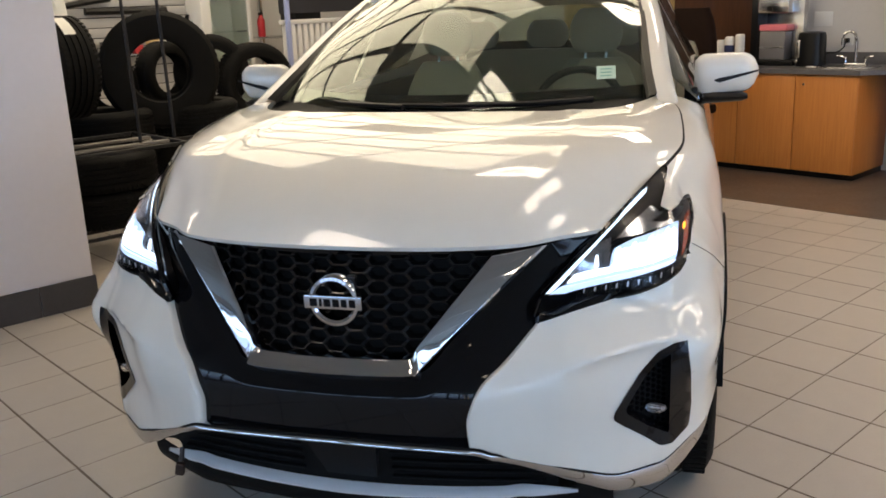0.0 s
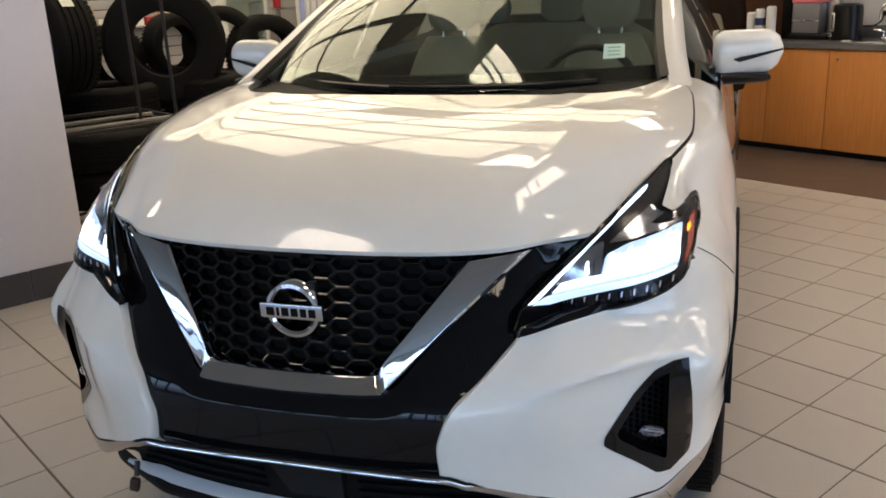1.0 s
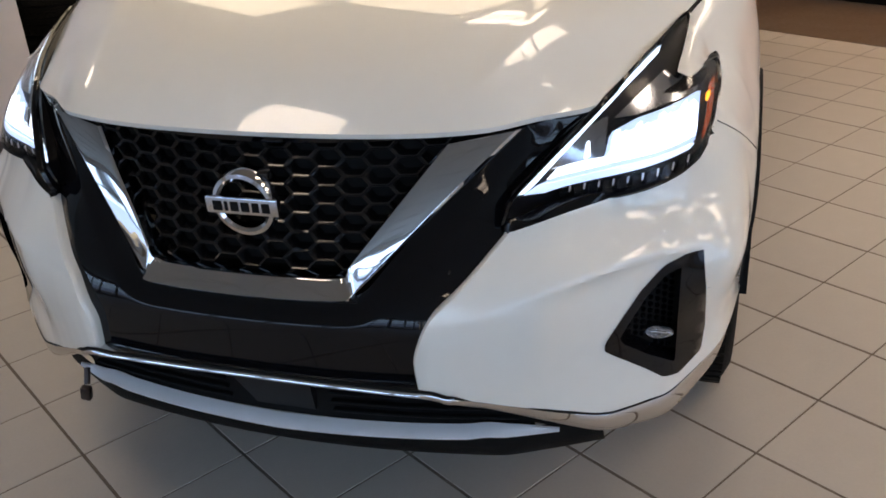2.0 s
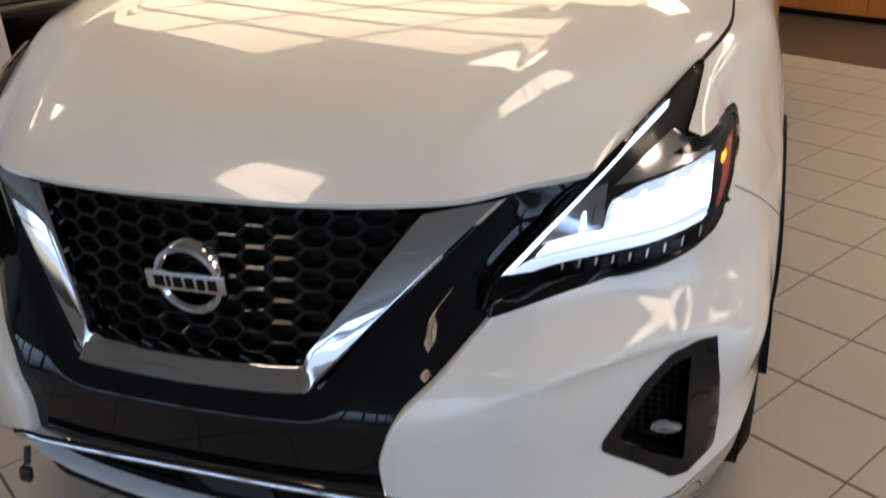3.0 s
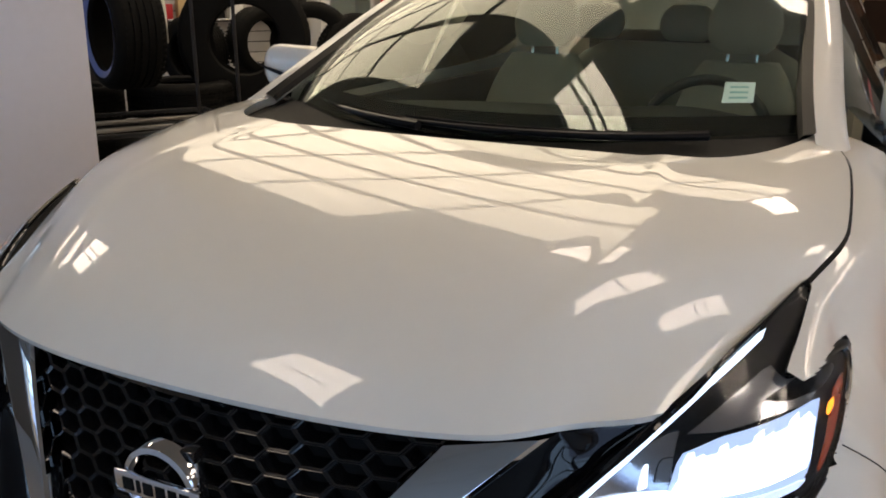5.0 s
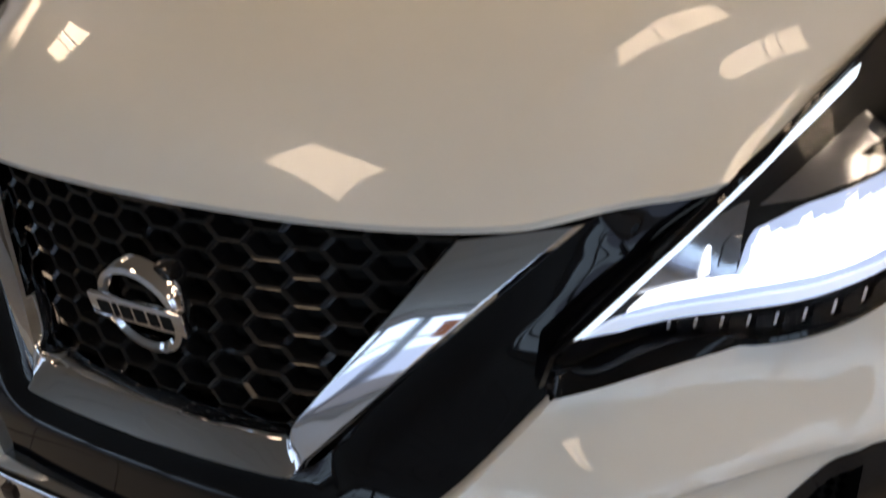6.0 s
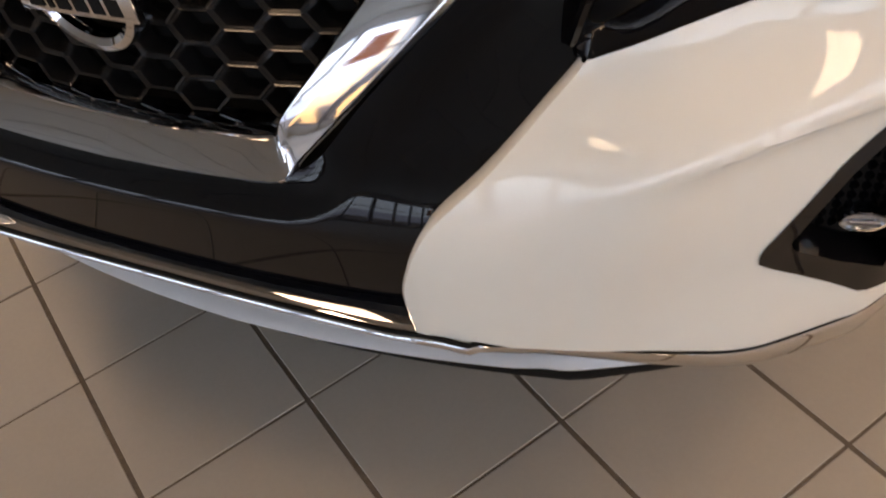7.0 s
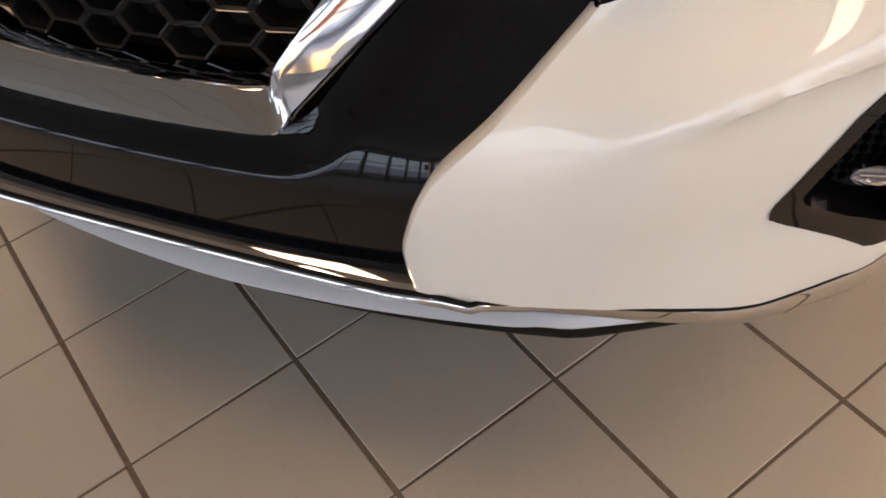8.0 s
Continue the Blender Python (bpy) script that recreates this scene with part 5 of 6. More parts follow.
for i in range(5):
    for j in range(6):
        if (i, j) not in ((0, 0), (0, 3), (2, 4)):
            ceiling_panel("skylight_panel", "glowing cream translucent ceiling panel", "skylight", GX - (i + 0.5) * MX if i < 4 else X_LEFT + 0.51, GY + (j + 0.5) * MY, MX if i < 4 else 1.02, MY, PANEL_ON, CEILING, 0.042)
# the 1.22 m long fittings are unseen fill, added to brighten the right side
FITTINGS = ((-0.95, 1.73, 0.64, 0.36), (0.25, 1.38, 0.35, 0.61), (1.52, 1.9, 0.61, 0.61), (-1.10, 4.0, 0.61, 0.61), (-0.49, -0.86, 0.64, 0.64), (-3.75, -0.75, 0.61, 0.61), (2.8, -1.72, 0.30, 0.30), (4.7, 2.2, 1.22, 0.61), (4.7, 4.0, 1.22, 0.61), (2.6, 3.8, 1.22, 0.61), (1.6, 5.2, 1.22, 0.61), (0.71, 4.2, 0.61, 0.61), (2.9, 2.9, 1.22, 0.61))
for x, y, w, dp in FITTINGS:
    lt = ceiling_panel("ceiling_light", "lit ceiling fitting with a central light basket; the long ones are added fill", "light", x, y, w, dp, TROFFER_ON, WHITE_PLASTIC)
    part("basket", room_box(x - w / 2 + 0.03, y - 0.05 * dp, CEIL - 0.030, x + w / 2 - 0.03, y + 0.05 * dp, CEIL - 0.018, 0.003), BASKET_ON, lt, "bright central light basket")
    for k in (-0.085 * dp, 0.085 * dp):
        part("louvre", room_box(x - w / 2 + 0.025, y + k - 0.010, CEIL - 0.026, x + w / 2 - 0.025, y + k + 0.010, CEIL - 0.0175, 0), MULLION, lt, smooth=False)

# the coffee counter ---------------------------------------------------------------
CY0, CX1 = 5.92, -1.22
for i in range(4):
    x1 = CX1 - 0.51 * i
    x0 = x1 - 0.507
    cab = solid("base_cabinet", room_box(x0, CY0 + 0.02, 0.05, x1, Y_BACK - 0.01, 0.845, 0.002), MAPLE, "orange maple laminate base cabinet with a flat door", "cabinet", group="counter cabinets")
    door = part("cabinet_door", room_box(x0 + 0.002, CY0, 0.055, x1 - 0.002, CY0 + 0.019, 0.835, 0.002), MAPLE, cab)
    if i == 0:
        part("lock", moved(lathe([(0.0, 0.006), (0.009, 0.005), (0.010, 0.0)], 14), ROOM @ pose(x0 + 0.07 if i == 0 else x1 - 0.08, CY0, 0.765, 90, 0, 0)), STEEL, door, "small round lock")
    part("plinth", room_box(x0, CY0 + 0.05, 0.0, x1 - 0.01, Y_BACK - 0.02, 0.05, 0.001), BLACK_PLASTIC, cab)
side_cab = solid("side_cabinet", room_box(CX1 + 0.30, CY0 + 0.30, 0.05, 0.9, Y_BACK - 0.01, 0.845, 0.002), MAPLE, "orange maple laminate cabinet under the counter return", "cabinet")
part("plinth", room_box(CX1 + 0.30, CY0 + 0.33, 0.0, 0.9, Y_BACK - 0.02, 0.05, 0.001), BLACK_PLASTIC, side_cab)
top_out = [(-3.26, 5.895), (CX1 + 0.02, 5.895), (CX1 + 0.34, 6.20), (0.9, 6.20), (0.9, 6.555), (-3.26, 6.555)]
solid("worktop", inroom(slab([(x, y, 0.885) for x, y in top_out], (0, 0, -0.038))), COUNTER, "long grey laminate worktop over the cabinets", "worktop", smooth=False)
solid("splashback", room_box(-2.6, Y_BACK - 0.024, 0.886, 0.9, Y_BACK - 0.002, 0.985, 0.002), COUNTER, "grey splashback strip", "splashback", kind="structure")
walnut = thing("tall_panel", "dark walnut wall panel beside the coffee machine", "panel")
part("board", room_box(-3.27, Y_BACK - 0.06, 0.886, -2.856, Y_BACK - 0.01, 2.5, 0.002), WALNUT, walnut)
part("board", room_box(-2.854, Y_BACK - 0.06, 0.886, -2.44, Y_BACK - 0.01, 2.5, 0.002), WALNUT, walnut)
solid("wall_tan", room_box(-4.6, Y_BACK - 0.03, 0.0, -3.28, Y_BACK - 0.002, CEIL, 0), WALL_TAN, "tan painted wall section", "wall", kind="structure", smooth=False)

Z0 = 0.886
mach = thing("coffee_machine", "black and steel coffee machine with a clear tank", "coffee machine", at=ROOM @ Matrix.Translation((-2.10, 6.22, Z0)))
part("body", box(-0.20, -0.02, 0, -0.135, 0.22, 0.60, 0.008), BLACK_PLASTIC, mach)
part("back", box(-0.135, 0.14, 0, 0.20, 0.22, 0.60, 0.008), STEEL, mach)
part("drip_tray", box(-0.135, -0.03, 0, 0.20, 0.14, 0.045, 0.008), BLACK_PLASTIC, mach)
part("head", box(-0.135, -0.03, 0.44, 0.14, 0.14, 0.60, 0.012), STEEL, mach, "brushed steel control head")
part("control", box(-0.05, -0.036, 0.46, -0.01, -0.028, 0.50, 0.003), BLACK_PLASTIC, mach)
part("control", box(0.005, -0.036, 0.46, 0.045, -0.028, 0.50, 0.003), BLACK_PLASTIC, mach)
tank = part("tank", box(-0.125, 0.0, 0.046, 0.11, 0.13, 0.29, 0.012), CLEAR_GREY, mach, "clear grey tank")
part("tank_lid", box(-0.13, -0.006, 0.29, 0.125, 0.136, 0.345, 0.012), PINK, tank, "pink lid")
part("tank_band", box(-0.126, -0.003, 0.145, 0.111, 0.0, 0.155, 0.001), STEEL, tank)

kettle = thing("kettle", "tall black electric kettle on the worktop", "kettle", at=ROOM @ Matrix.Translation((-1.77, 6.26, Z0)))
part("body", capped([[(w * math.copysign(abs(math.cos(a)) ** 0.6, math.cos(a)), w * 0.85 * math.copysign(abs(math.sin(a)) ** 0.6, math.sin(a)), z) for a in [2 * math.pi * j / 28 for j in range(28)]] for w, z in ((0.112, 0.0), (0.115, 0.02), (0.108, 0.05), (0.105, 0.24), (0.098, 0.275), (0.07, 0.285))]), BLACK_PLASTIC, kettle)
part("gauge", box(-0.085, -0.102, 0.07, -0.055, -0.092, 0.215, 0.004), STEEL, kettle, "silver level gauge")
part("switch", box(-0.10, -0.104, 0.03, -0.07, -0.092, 0.055, 0.003), STEEL, kettle)

tap = thing("kitchen_tap", "chrome swan neck tap with two lever handles", "tap", at=ROOM @ Matrix.Translation((-1.44, 6.36, Z0)))
part("base", box(-0.10, -0.025, 0, 0.10, 0.025, 0.022, 0.01), CHROME, tap)
neck = [(0, 0, 0.02)] + [(0, 0, 0.10), (0, 0, 0.20)] + [(-0.052 + 0.052 * math.cos(radians(a)), -0.02 + 0.0 * a, 0.225 + 0.052 * math.sin(radians(a))) for a in range(0, 181, 20)] + [(-0.106, -0.02, 0.19), (-0.108, -0.02, 0.165)]
part("spout", tube(neck, 0.012, 10), CHROME, tap)
for sx in (-1, 1):
    h = part("handle", tube([(sx * 0.08, 0, 0.02), (sx * 0.08, 0, 0.06), (sx * 0.11, -0.01, 0.075), (sx * 0.15, -0.015, 0.078)], [0.012, 0.012, 0.008, 0.006], 8), CHROME, tap)
sink = solid("sink", join(room_box(-1.62, 6.02, Z0 - 0.002, -1.20, 6.30, Z0 + 0.006, 0.003)), STEEL, "shallow steel sink set in the worktop", "sink")
solid("soap_dish", moved(box(-0.035, -0.02, 0, 0.035, 0.02, 0.012, 0.004), ROOM @ pose(-1.68, 6.08, Z0)), WHITE_PLASTIC, "small white dish on the worktop", "dish")
solid("switch_plate", room_box(-1.90, Y_BACK - 0.012, 1.20, -1.74, Y_BACK - 0.001, 1.32, 0.004), WHITE_PLASTIC, "white double switch plate on the wall", "switch plate")
outlet = solid("power_outlet", room_box(-1.63, Y_BACK - 0.012, 1.04, -1.55, Y_BACK - 0.001, 1.16, 0.004), WHITE_PLASTIC, "white power outlet on the wall", "outlet")
part("plug", room_box(-1.612, Y_BACK - 0.05, 1.06, -1.575, Y_BACK - 0.012, 1.10, 0.006), BLACK_PLASTIC, outlet)
part("power_cord", inroom(tube(spline([(-1.595, Y_BACK - 0.05, 1.07), (-1.61, Y_BACK - 0.06, 1.02), (-1.66, Y_BACK - 0.08, 0.985), (-1.74, Y_BACK - 0.14, 0.98), (-1.77, 6.36, 0.96)], 6), 0.006, 6)), BLACK_PLASTIC, outlet, "black power cord")
solid("wall_dispenser", room_box(-1.16, Y_BACK - 0.13, 1.10, -0.95, Y_BACK - 0.001, 1.55, 0.02), BLACK_PLASTIC, "black dispenser on the wall", "dispenser")


def cup_stack(x, y, h, r, band):
    t = thing("cup_stack", "stack of white paper cups on a black tray", "cup stack", group="paper cups", at=ROOM @ Matrix.Translation((x, y, Z0 + 0.022)))
    part("cup_sleeve", lathe([(0.0, 0.0), (r * 0.9, 0.0)] + [(r * (0.9 + 0.1 * (i % 2)), 0.012 + (h - 0.02) * i / 14) for i in range(15)] + [(r * 0.72, h), (0, h)], 24), PAPER, t)
    if band:
        part("band", lathe([(r * 1.02, h * 0.42), (r * 1.03, h * 0.44), (r * 1.03, h * 0.66), (r * 1.02, h * 0.68)], 24), NAVY, t, "dark printed band")
    return t


tray = solid("tray", room_box(-2.78, 5.99, Z0, -2.29, 6.19, Z0 + 0.022, 0.006), BLACK_PLASTIC, "black tray holding the cups", "tray")
cup_stack(-2.34, 6.10, 0.25, 0.042, False)
cup_stack(-2.44, 6.10, 0.23, 0.042, True)
cup_stack(-2.53, 6.12, 0.20, 0.040, False)
cup_stack(-2.715, 6.04, 0.085, 0.034, False)
solid("sugar_box", moved(box(-0.04, -0.03, 0, 0.04, 0.03, 0.13, 0.004), ROOM @ pose(-2.63, 6.09, Z0 + 0.022, 0, 0, 12)), CARD, "open tan cardboard box of sugar sachets", "box")
solid("sachet_box", moved(box(-0.04, -0.03, 0, 0.04, 0.03, 0.06, 0.003), ROOM @ pose(-2.565, 6.03, Z0 + 0.022, 0, 0, 5)), WHITE_PLASTIC, "small white sachet box", "box")
solid("lid_bowl", moved(lathe([(0.0, 0), (0.03, 0), (0.05, 0.02), (0.045, 0.024), (0.0, 0.01)], 24), ROOM @ pose(-2.71, 6.05, Z0 + 0.022)), CLEAR_GREY, "pile of clear cup lids", "lids")

chair = thing("lounge_chair", "dark brown leather lounge chair by the tan wall", "chair", at=ROOM @ pose(-2.43, 5.36, 0, 0, 0, 0))
part("backrest", moved(cushion(0.27, 0.255, 0.42, 1.40, 0.0, 0.10, 0.09), Matrix.Identity(4)), DARK_LEATHER, chair, angle=60)
part("seat", box(-0.24, -0.55, 0.34, 0.24, 0.02, 0.50, 0.06), DARK_LEATHER, chair)
for sx in (-1, 1):
    part("armrest", box(sx * 0.26 - 0.05, -0.58, 0.56, sx * 0.26 + 0.05, 0.04, 0.64, 0.03), DARK_LEATHER, chair)
    part("arm_post", box(sx * 0.26 - 0.025, -0.55, 0.0, sx * 0.26 + 0.025, -0.49, 0.57, 0.008), STEEL, chair)
    part("arm_post", box(sx * 0.26 - 0.025, -0.03, 0.0, sx * 0.26 + 0.025, 0.03, 0.57, 0.008), STEEL, chair)

# tyre display ---------------------------------------------------------------------


def tyre_geo(R=0.345, r=0.215, W=0.115):
    prof_ = [(r, -W * 0.75), (r + 0.012, -W * 0.92), (r + 0.06, -W * 1.02), (R - 0.035, -W * 0.98), (R - 0.010, -W * 0.80), (R, -W * 0.62)]
    for k in (-0.36, -0.08, 0.20, 0.48):
        prof_ += [(R, W * (k - 0.12)), (R - 0.009, W * (k - 0.10)), (R - 0.009, W * (k - 0.02)), (R, W * k)]
    prof_ += [(R, W * 0.62), (R - 0.010, W * 0.80), (R - 0.035, W * 0.98), (r + 0.06, W * 1.02), (r + 0.012, W * 0.92), (r, W * 0.75), (r + 0.02, W * 0.72), (R - 0.03, W * 0.6), (R - 0.03, -W * 0.6), (r + 0.02, -W * 0.72), (r, -W * 0.75)]
    return lathe(prof_, 56)


def tread_geo(R=0.345, W=0.115, n=56):
    out = []
    for i in range(n):
        a = 360 * i / n
        for k, tilt in ((-0.78, 18), (-0.28, -14), (0.02, 14), (0.30, -14), (0.60, 18)):
            out.append(moved(box(-0.003, -0.0105, -0.013, 0.0035, 0.0105, 0.013, 0.0), pose(0, 0, 0, 0, 0, a) @ Matrix.Translation((R - 0.0032, 0, W * k)) @ pose(0, 0, 0, tilt, 0, 0)))
    return join(*out)


TYRE_MESH = {}


def shop_tyre(m, label, size="car", sc=1.0, sticker=None, ring=False):
    R, r, W = {"car": (0.345, 0.215, 0.115), "truck": (0.435, 0.225, 0.140), "wide": (0.345, 0.222, 0.150)}[size]
    t = thing("tyre", label, "tyre", group="tyres on display", at=m @ Matrix.Scale(sc, 4))
    if size not in TYRE_MESH:
        TYRE_MESH[size] = part("carcass", join(tyre_geo(R, r, W), tread_geo(R, W)), RUBBER, t, angle=40).data
    else:
        new("carcass", TYRE_MESH[size]).parent = t
    if sticker:
        mt, a0, a1, w0, w1 = sticker
        part("label", loft([[((R + 0.004) * math.cos(radians(a0 + (a1 - a0) * i / 10)), (R + 0.004) * math.sin(radians(a0 + (a1 - a0) * i / 10)), w) for w in (w0, w1)] for i in range(11)]), mt, t, "paper label on the tread")
    if ring:
        part("rim_guard", lathe([(r + 0.008, W * 0.93), (r + 0.040, W * 1.02), (r + 0.046, W * 1.03), (r + 0.012, W * 0.89)], 48), TYRE_BLUE, t, "blue tinted bead ring")
    return t


def up(x, y, z, rx, ry, rz):
    return ROOM @ pose(x, y, z, rx, ry, rz)


# standing tyres: the axle is local z
shop_tyre(up(-4.75, 1.86, 1.12, 0, 90, -24), "large black tyre standing upright behind the rack", "truck", 1.0, (YELLOW, 205, 232, 0.06, 0.11))
shop_tyre(up(-4.42, 0.99, 1.20, 90, 0, 6), "black tyre with a white tread label standing on the rack", "wide", 0.98, (LABEL_W, 40, 72, -0.03, 0.05), True)
shop_tyre(up(-5.35, 2.20, 1.05, 0, 90, 14), "smaller black tyre seen through a larger one", "car", 0.76)
shop_tyre(up(-5.20, 2.95, 0.93, 0, 90, -10), "black tyre standing on the far rack", "car", 0.96)
shop_tyre(up(-5.9, 1.45, 1.03, 0, 90, 20), "black tyre standing on the floor display", "car", 0.8)
shop_tyre(up(-5.50, 1.74, 0.98, 0, 90, -60), "smaller black tyre leaning behind a larger one", "car", 0.78)
shop_tyre(up(-5.35, 2.62, 1.03, 0, 90, -30), "black tyre standing behind the large one", "car", 0.92)
for y in (0.70, 1.42, 2.14):
    shop_tyre(up(-4.82, y, 0.745, 0, 0, 20 * y), "black tyre lying flat on the display rack")
for y in (0.70, 1.42, 2.14, 2.86):
    shop_tyre(up(-4.95, y, 0.345, 0, 90, 0), "black tyre standing on the floor under the rack")
for y in (0.30, 1.02):
    for z in (0.335, 0.567):
        shop_tyre(up(-3.99, y, z, 0, 0, 40 * z), "black tyre lying in the low rack")
shop_tyre(up(-5.25, 2.95, 0.49, 0, 0, 0), "black tyre lying flat in a stack")
shop_tyre(up(-5.25, 2.95, 0.25, 0, 0, 30), "black tyre lying flat in a stack")

rack = thing("tyre_rack", "black metal tyre rack with worn steel bars", "rack")
for x in (-4.40, -3.59):
    for y in (-0.12, 1.43):
        part("post", room_box(x - 0.012, y - 0.012, 0, x + 0.012, y + 0.012, 0.71, 0.003), RACK, rack)
    part("rail", room_box(x - 0.013, -0.14, 0.706, x + 0.013, 1.45, 0.730, 0.003), RACK, rack)
    part("low_rail", room_box(x - 0.012, -0.14, 0.195, x + 0.012, 1.45, 0.217, 0.003), RACK, rack)
for y in (-0.14, 1.43):
    part("rail", room_box(-4.38, y - 0.012, 0.706, -3.61, y + 0.012, 0.730, 0.003), RACK, rack)
    part("low_rail", room_box(-4.38, y - 0.012, 0.195, -3.61, y + 0.012, 0.217, 0.003), RACK, rack)
for x in (-4.08, -3.80):
    part("bar", room_box(x - 0.022, -0.12, 0.708, x + 0.022, 1.41, 0.728, 0.003), RACK_BAR, rack, "worn steel bar")
for x in (-4.2, -4.0, -3.8):
    part("low_bar", room_box(x - 0.01, -0.12, 0.197, x + 0.01, 1.41, 0.215, 0.003), RACK, rack)
for y, lean in ((1.22, 0.02), (1.455, 0.02)):
    part("hold_rod", inroom(tube([(-3.80, y, 0.72), (-3.80, y - lean, 2.1)], 0.011, 10)), RACK, rack, "thin upright black rod")
back_rack = thing("back_rack", "black metal rack carrying a row of tyres", "rack")
for x in (-5.12, -4.52):
    part("rail", room_box(x - 0.015, 0.30, 0.59, x + 0.015, 2.62, 0.628, 0.003), RACK, back_rack)
    for y in (0.32, 2.60):
        part("post", room_box(x - 0.015, y - 0.015, 0, x + 0.015, y + 0.015, 0.59, 0.003), RACK, back_rack)

# the wall of accessories ---------------------------------------------------------------
SX = X_LEFT + 0.03
slat = thing("slat_wall", "grey slotted display wall", "slat wall")
for i in range(22):
    z = 0.25 + 0.098 * i
    part("slat", room_box(SX - 0.02, 0.6, z, SX, 3.50, z + 0.090, 0.003), SLAT, slat)
part("backer", room_box(SX - 0.028, 0.6, 0.2, SX - 0.024, 3.50, 2.45, 0), MATTE_BLACK, slat, smooth=False)
solid("wiper_blade", inroom(tube([(SX + 0.03, 2.35, 1.585), (SX + 0.03, 3.2, 1.575)], 0.035, 8)), BLACK_PLASTIC, "long dark accessory hung on the slat wall", "accessory")
solid("cargo_bar", inroom(tube(spline([(SX + 0.06, 2.02, 1.60), (SX + 0.09, 2.25, 1.66), (SX + 0.06, 2.6, 1.70)], 5), 0.03, 8)), BLACK_PLASTIC, "curved black roof bar on the slat wall", "accessory")
solid("roof_box_end", moved(box(-0.12, -0.25, -0.10, 0.12, 0.25, 0.10, 0.05), up(SX + 0.15, 1.75, 1.68, 0, 0, 0)), BLACK_PLASTIC, "black accessory case on the slat wall", "accessory")
hook = thing("wall_hook", "black forked accessory bracket on the slat wall", "bracket")
part("stem", inroom(tube([(SX + 0.05, 3.42, 1.52), (SX + 0.05, 3.40, 1.33), (SX + 0.06, 3.30, 1.24)], [0.022, 0.026, 0.04], 8)), BLACK_PLASTIC, hook)
part("fork", inroom(tube([(SX + 0.05, 3.40, 1.34), (SX + 0.06, 3.22, 1.28), (SX + 0.06, 3.10, 1.26)], [0.02, 0.03, 0.035], 8)), BLACK_PLASTIC, hook)
shelf = thing("wall_shelf", "narrow steel shelf on the slat wall", "shelf")
part("board", room_box(SX, 1.7, 1.14, SX + 0.22, 3.3, 1.16, 0.003), STEEL, shelf)
for i in range(9):
    y = 1.8 + 0.16 * i
    solid("product_box", room_box(SX + 0.05, y, 1.161, SX + 0.15, y + 0.09 + 0.02 * (i % 3), 1.24 + 0.05 * ((i * 7) % 3), 0.004), (WHITE_PLASTIC, RED, CARD, WHITE_PLASTIC, BLACK_PLASTIC)[i % 5], "small accessory package on the shelf", "package", group="packages on the shelf")
cloth = spline([(-5.58, 1.0, 1.05), (-5.60, 1.03, 1.30), (-5.63, 1.02, 1.55), (-5.66, 0.99, 1.80), (-5.66, 0.95, 2.05)], 6)
solid("dust_sheet", inroom(loft([[(x + 0.02 * math.sin(9 * k + 4 * z), y + 0.22 + 0.036 * k * (1.2 - 0.1 * z) + 0.012 * math.sin(6 * z + k), z) for k in range(10)] for x, y, z in cloth])), LABEL_W, "pale cloth hanging by the tyres", "cloth")
solid("dark_cabinet", room_box(-6.0, 0.80, 0.0, -5.70, 1.26, 1.67, 0.02), RACK, "dark upright cabinet behind the tyres", "cabinet")

frame_t = thing("glass_cabinet", "white framed glass display cabinet", "display cabinet")
FX = X_LEFT + 0.35
for y0, y1 in ((3.44, 3.55), (3.985, 4.03)):
    part("post", room_box(FX - 0.35, y0, 0, FX, y1, 2.4, 0.004), DOORFRAME, frame_t)
part("back_panel", room_box(FX - 0.345, 3.55, 0.5, FX - 0.335, 3.985, 2.4, 0), DOORFRAME, frame_t, smooth=False)
part("top", room_box(FX - 0.35, 3.44, 2.4, FX, 4.03, 2.5, 0.004), DOORFRAME, frame_t)
part("bottom", room_box(FX - 0.35, 3.55, 0, FX, 3.985, 0.5, 0.004), DOORFRAME, frame_t)
part("pane", room_box(FX - 0.02, 3.551, 0.5, FX - 0.012, 3.984, 2.4, 0), CAB_GLASS, frame_t, "green tinted glass pane", smooth=False)
for z in (0.95, 1.32, 1.7):
    part("shelf", room_box(FX - 0.33, 3.552, z, FX - 0.04, 3.983, z + 0.01, 0), CAB_GLASS, frame_t, smooth=False)
ext = thing("fire_extinguisher", "small red fire extinguisher beside the cabinet", "fire extinguisher", at=ROOM @ Matrix.Translation((X_LEFT + 0.45, 4.085, 1.258)) @ Matrix.Scale(0.72, 4))
part("bottle", lathe([(0, 0), (0.05, 0.0), (0.056, 0.02), (0.056, 0.24), (0.03, 0.29), (0.018, 0.32), (0, 0.32)], 24), RED, ext)
part("valve", box(-0.02, -0.035, 0.31, 0.02, 0.035, 0.35, 0.006), BLACK_PLASTIC, ext)
side = thing("shelf_unit", "grey shelf unit with mixed goods", "shelf")
for z in (0.4, 0.8, 1.24):
    part("shelf", room_box(X_LEFT + 0.2, 4.035, z, X_LEFT + 0.75, 5.9, z + 0.018, 0.002), STEEL, side)
for y in (4.24, 5.88):
    part("upright", room_box(X_LEFT + 0.18, y - 0.02, 0, X_LEFT + 0.22, y + 0.02, 2.3, 0.003), STEEL, side)
solid("dark_case", room_box(X_LEFT + 0.3, 4.42, 1.259, X_LEFT + 0.6, 4.78, 1.56, 0.03), BLACK_PLASTIC, "dark plastic case on the shelf", "case")
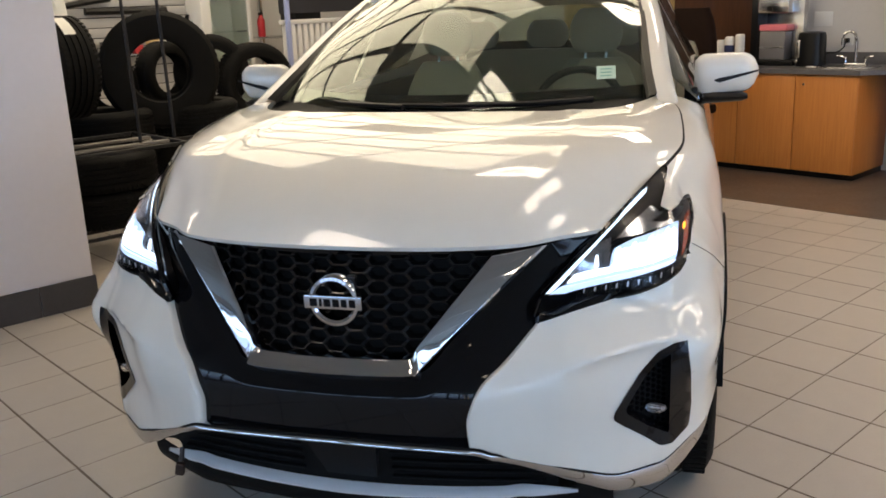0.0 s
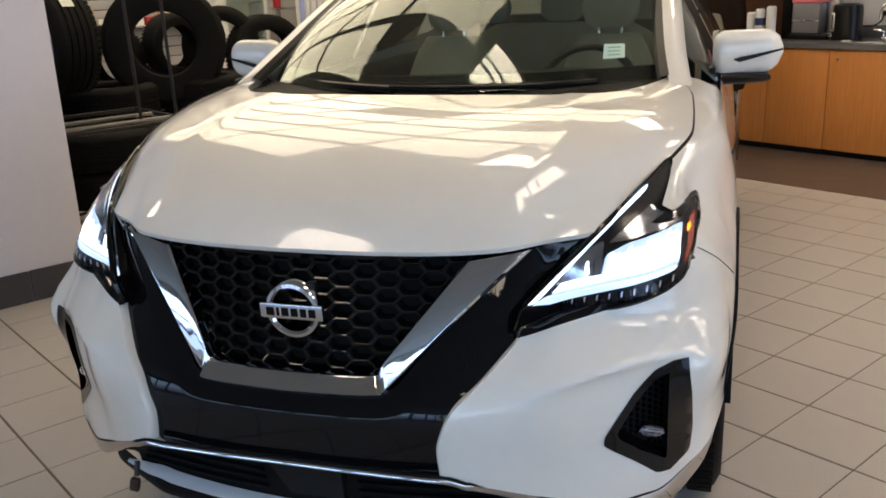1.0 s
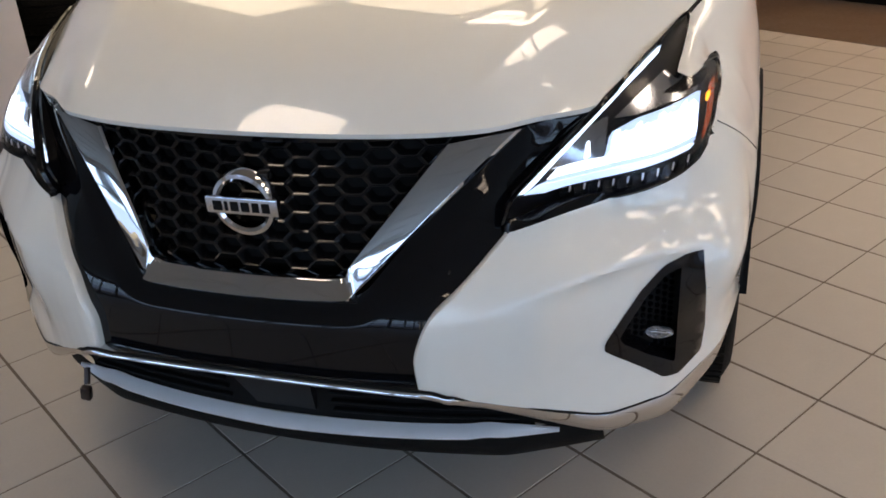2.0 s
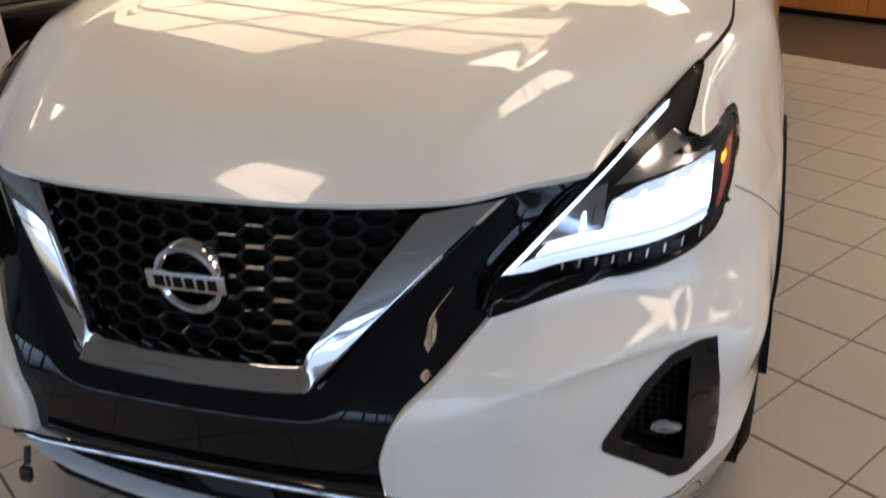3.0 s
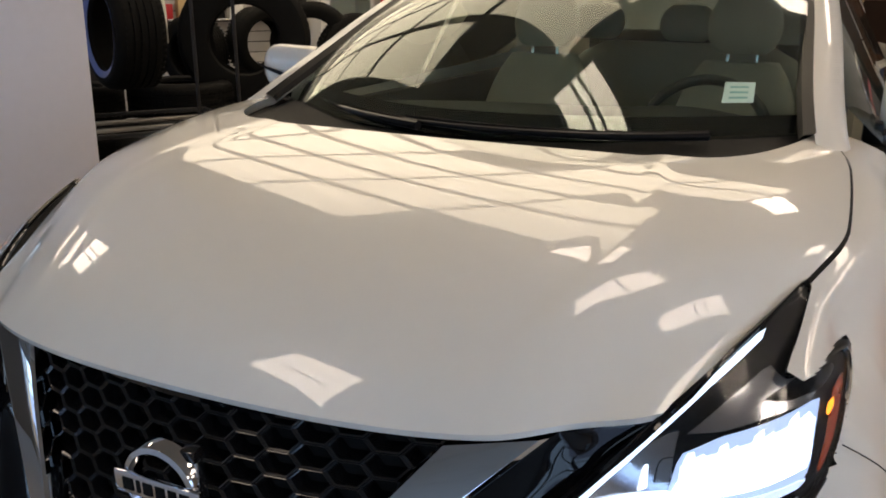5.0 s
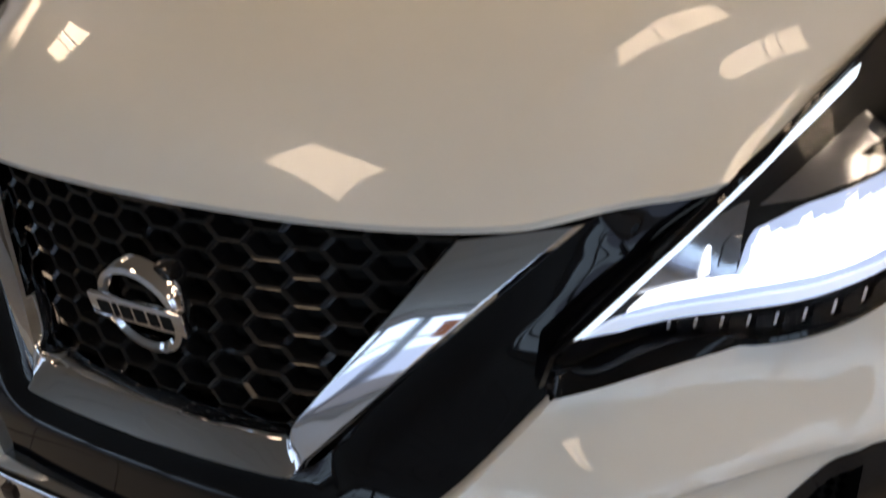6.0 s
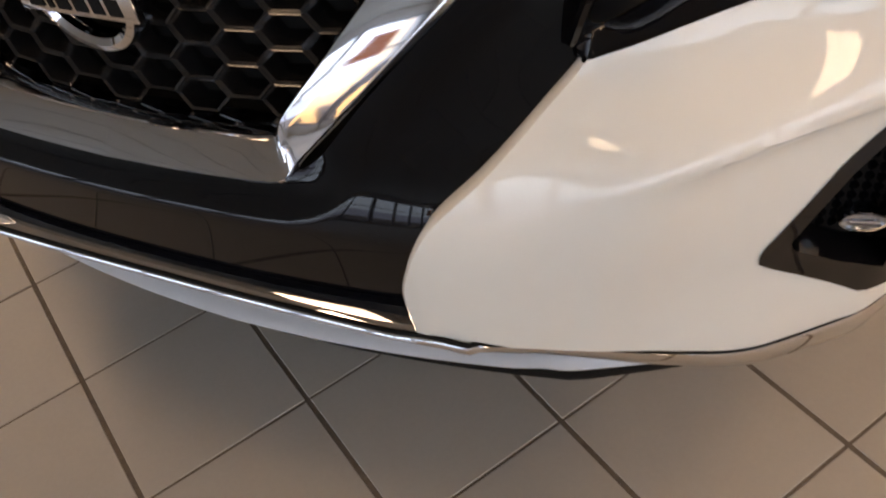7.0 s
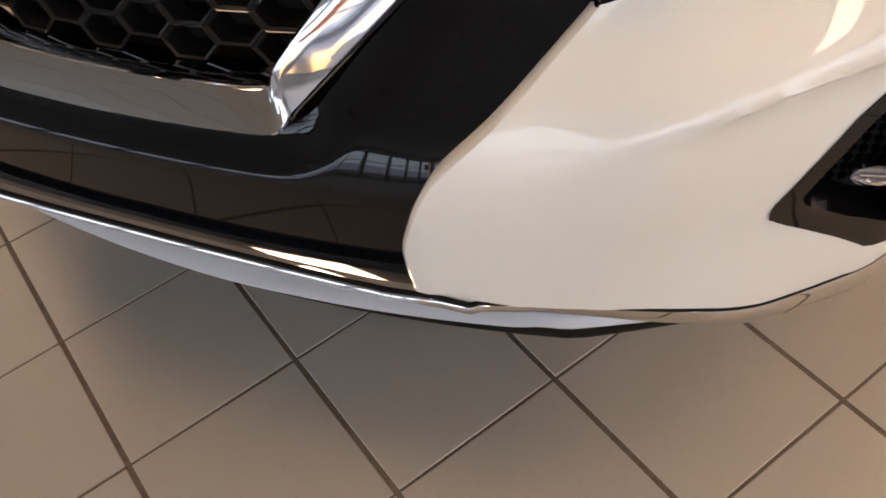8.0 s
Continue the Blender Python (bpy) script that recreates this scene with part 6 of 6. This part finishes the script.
solid("blue_post", room_box(-5.62, 3.58, 0, -5.58, 3.622, 2.4, 0.006), BLUE, "slim pale blue painted post", "post")
rad = thing("radiator", "white ribbed panel standing behind the car", "radiator")
for i in range(14):
    part("rib", room_box(-5.75, 3.62 + 0.07 * i, 0.25, -5.68, 3.67 + 0.07 * i, 1.39, 0.015), RADIATOR, rad)
part("header", room_box(-5.76, 3.60, 1.385, -5.67, 4.62, 1.43, 0.01), RADIATOR, rad)
solid("banner", room_box(-5.80, 3.64, 1.49, -5.77, 4.85, 2.2, 0.004), POSTER, "dark printed banner with plain pale shapes", "banner")
solid("red_sign", room_box(-4.62, 4.5, 0.95, -4.58, 4.9, 1.25, 0.01), RED, "red panel standing behind the car", "sign")

# floor tiles -------------------------------------------------------------------------------
GX_, GY_ = 0.0046, 0.0088
tile_mesh = part("tile", box(0, 0, -0.006, TILE - GX_, TILE - GY_, 0.0, 0.0012, 1), TILE_M, floor, smooth=False)
tile_data = tile_mesh.data
bpy.data.objects.remove(tile_mesh)
spots = []
for i in range(int(math.floor(Y_FRONT / TILE)), int(math.ceil(BROWN_Y / TILE))):
    for j in range(int(math.floor(X_LEFT / TILE)), int(math.ceil(X_RIGHT / TILE))):
        spots.append((math.hypot((j + 0.5) * TILE - 0.15, (i + 0.5) * TILE - 0.55), i, j))
spots.sort()
far = []
rng = random.Random(4)
for n_, (d, i, j) in enumerate(spots):
    y1 = min((i + 1) * TILE, BROWN_Y)
    if n_ < 300:
        ob = new("tile", tile_data)
        ob.parent = floor
        ob.matrix_basis = ROOM @ pose(j * TILE + GX_ / 2, i * TILE + GY_ / 2, rng.uniform(-0.0004, 0.0004), rng.uniform(-0.06, 0.06), rng.uniform(-0.06, 0.06), rng.uniform(-0.12, 0.12))
    else:
        x0, y0, x1, y2 = j * TILE + GX_ / 2, i * TILE + GY_ / 2, (j + 1) * TILE - GX_ / 2, y1 - GY_ / 2
        far.append(([(x0, y0, 0), (x1, y0, 0), (x1, y2, 0), (x0, y2, 0), (x0, y0, -0.004), (x1, y0, -0.004), (x1, y2, -0.004), (x0, y2, -0.004)], [(0, 1, 2, 3), (0, 4, 5, 1), (1, 5, 6, 2), (2, 6, 7, 3), (3, 7, 4, 0)]))
fv, ff = [], []
for v, f in far:
    o = len(fv)
    fv += v
    ff += [tuple(a + o for a in q) for q in f]
tagged(part("far_tiles", inroom((fv, ff)), TILE_M, floor, "grey beige floor tiles", smooth=False), kind="stuff")
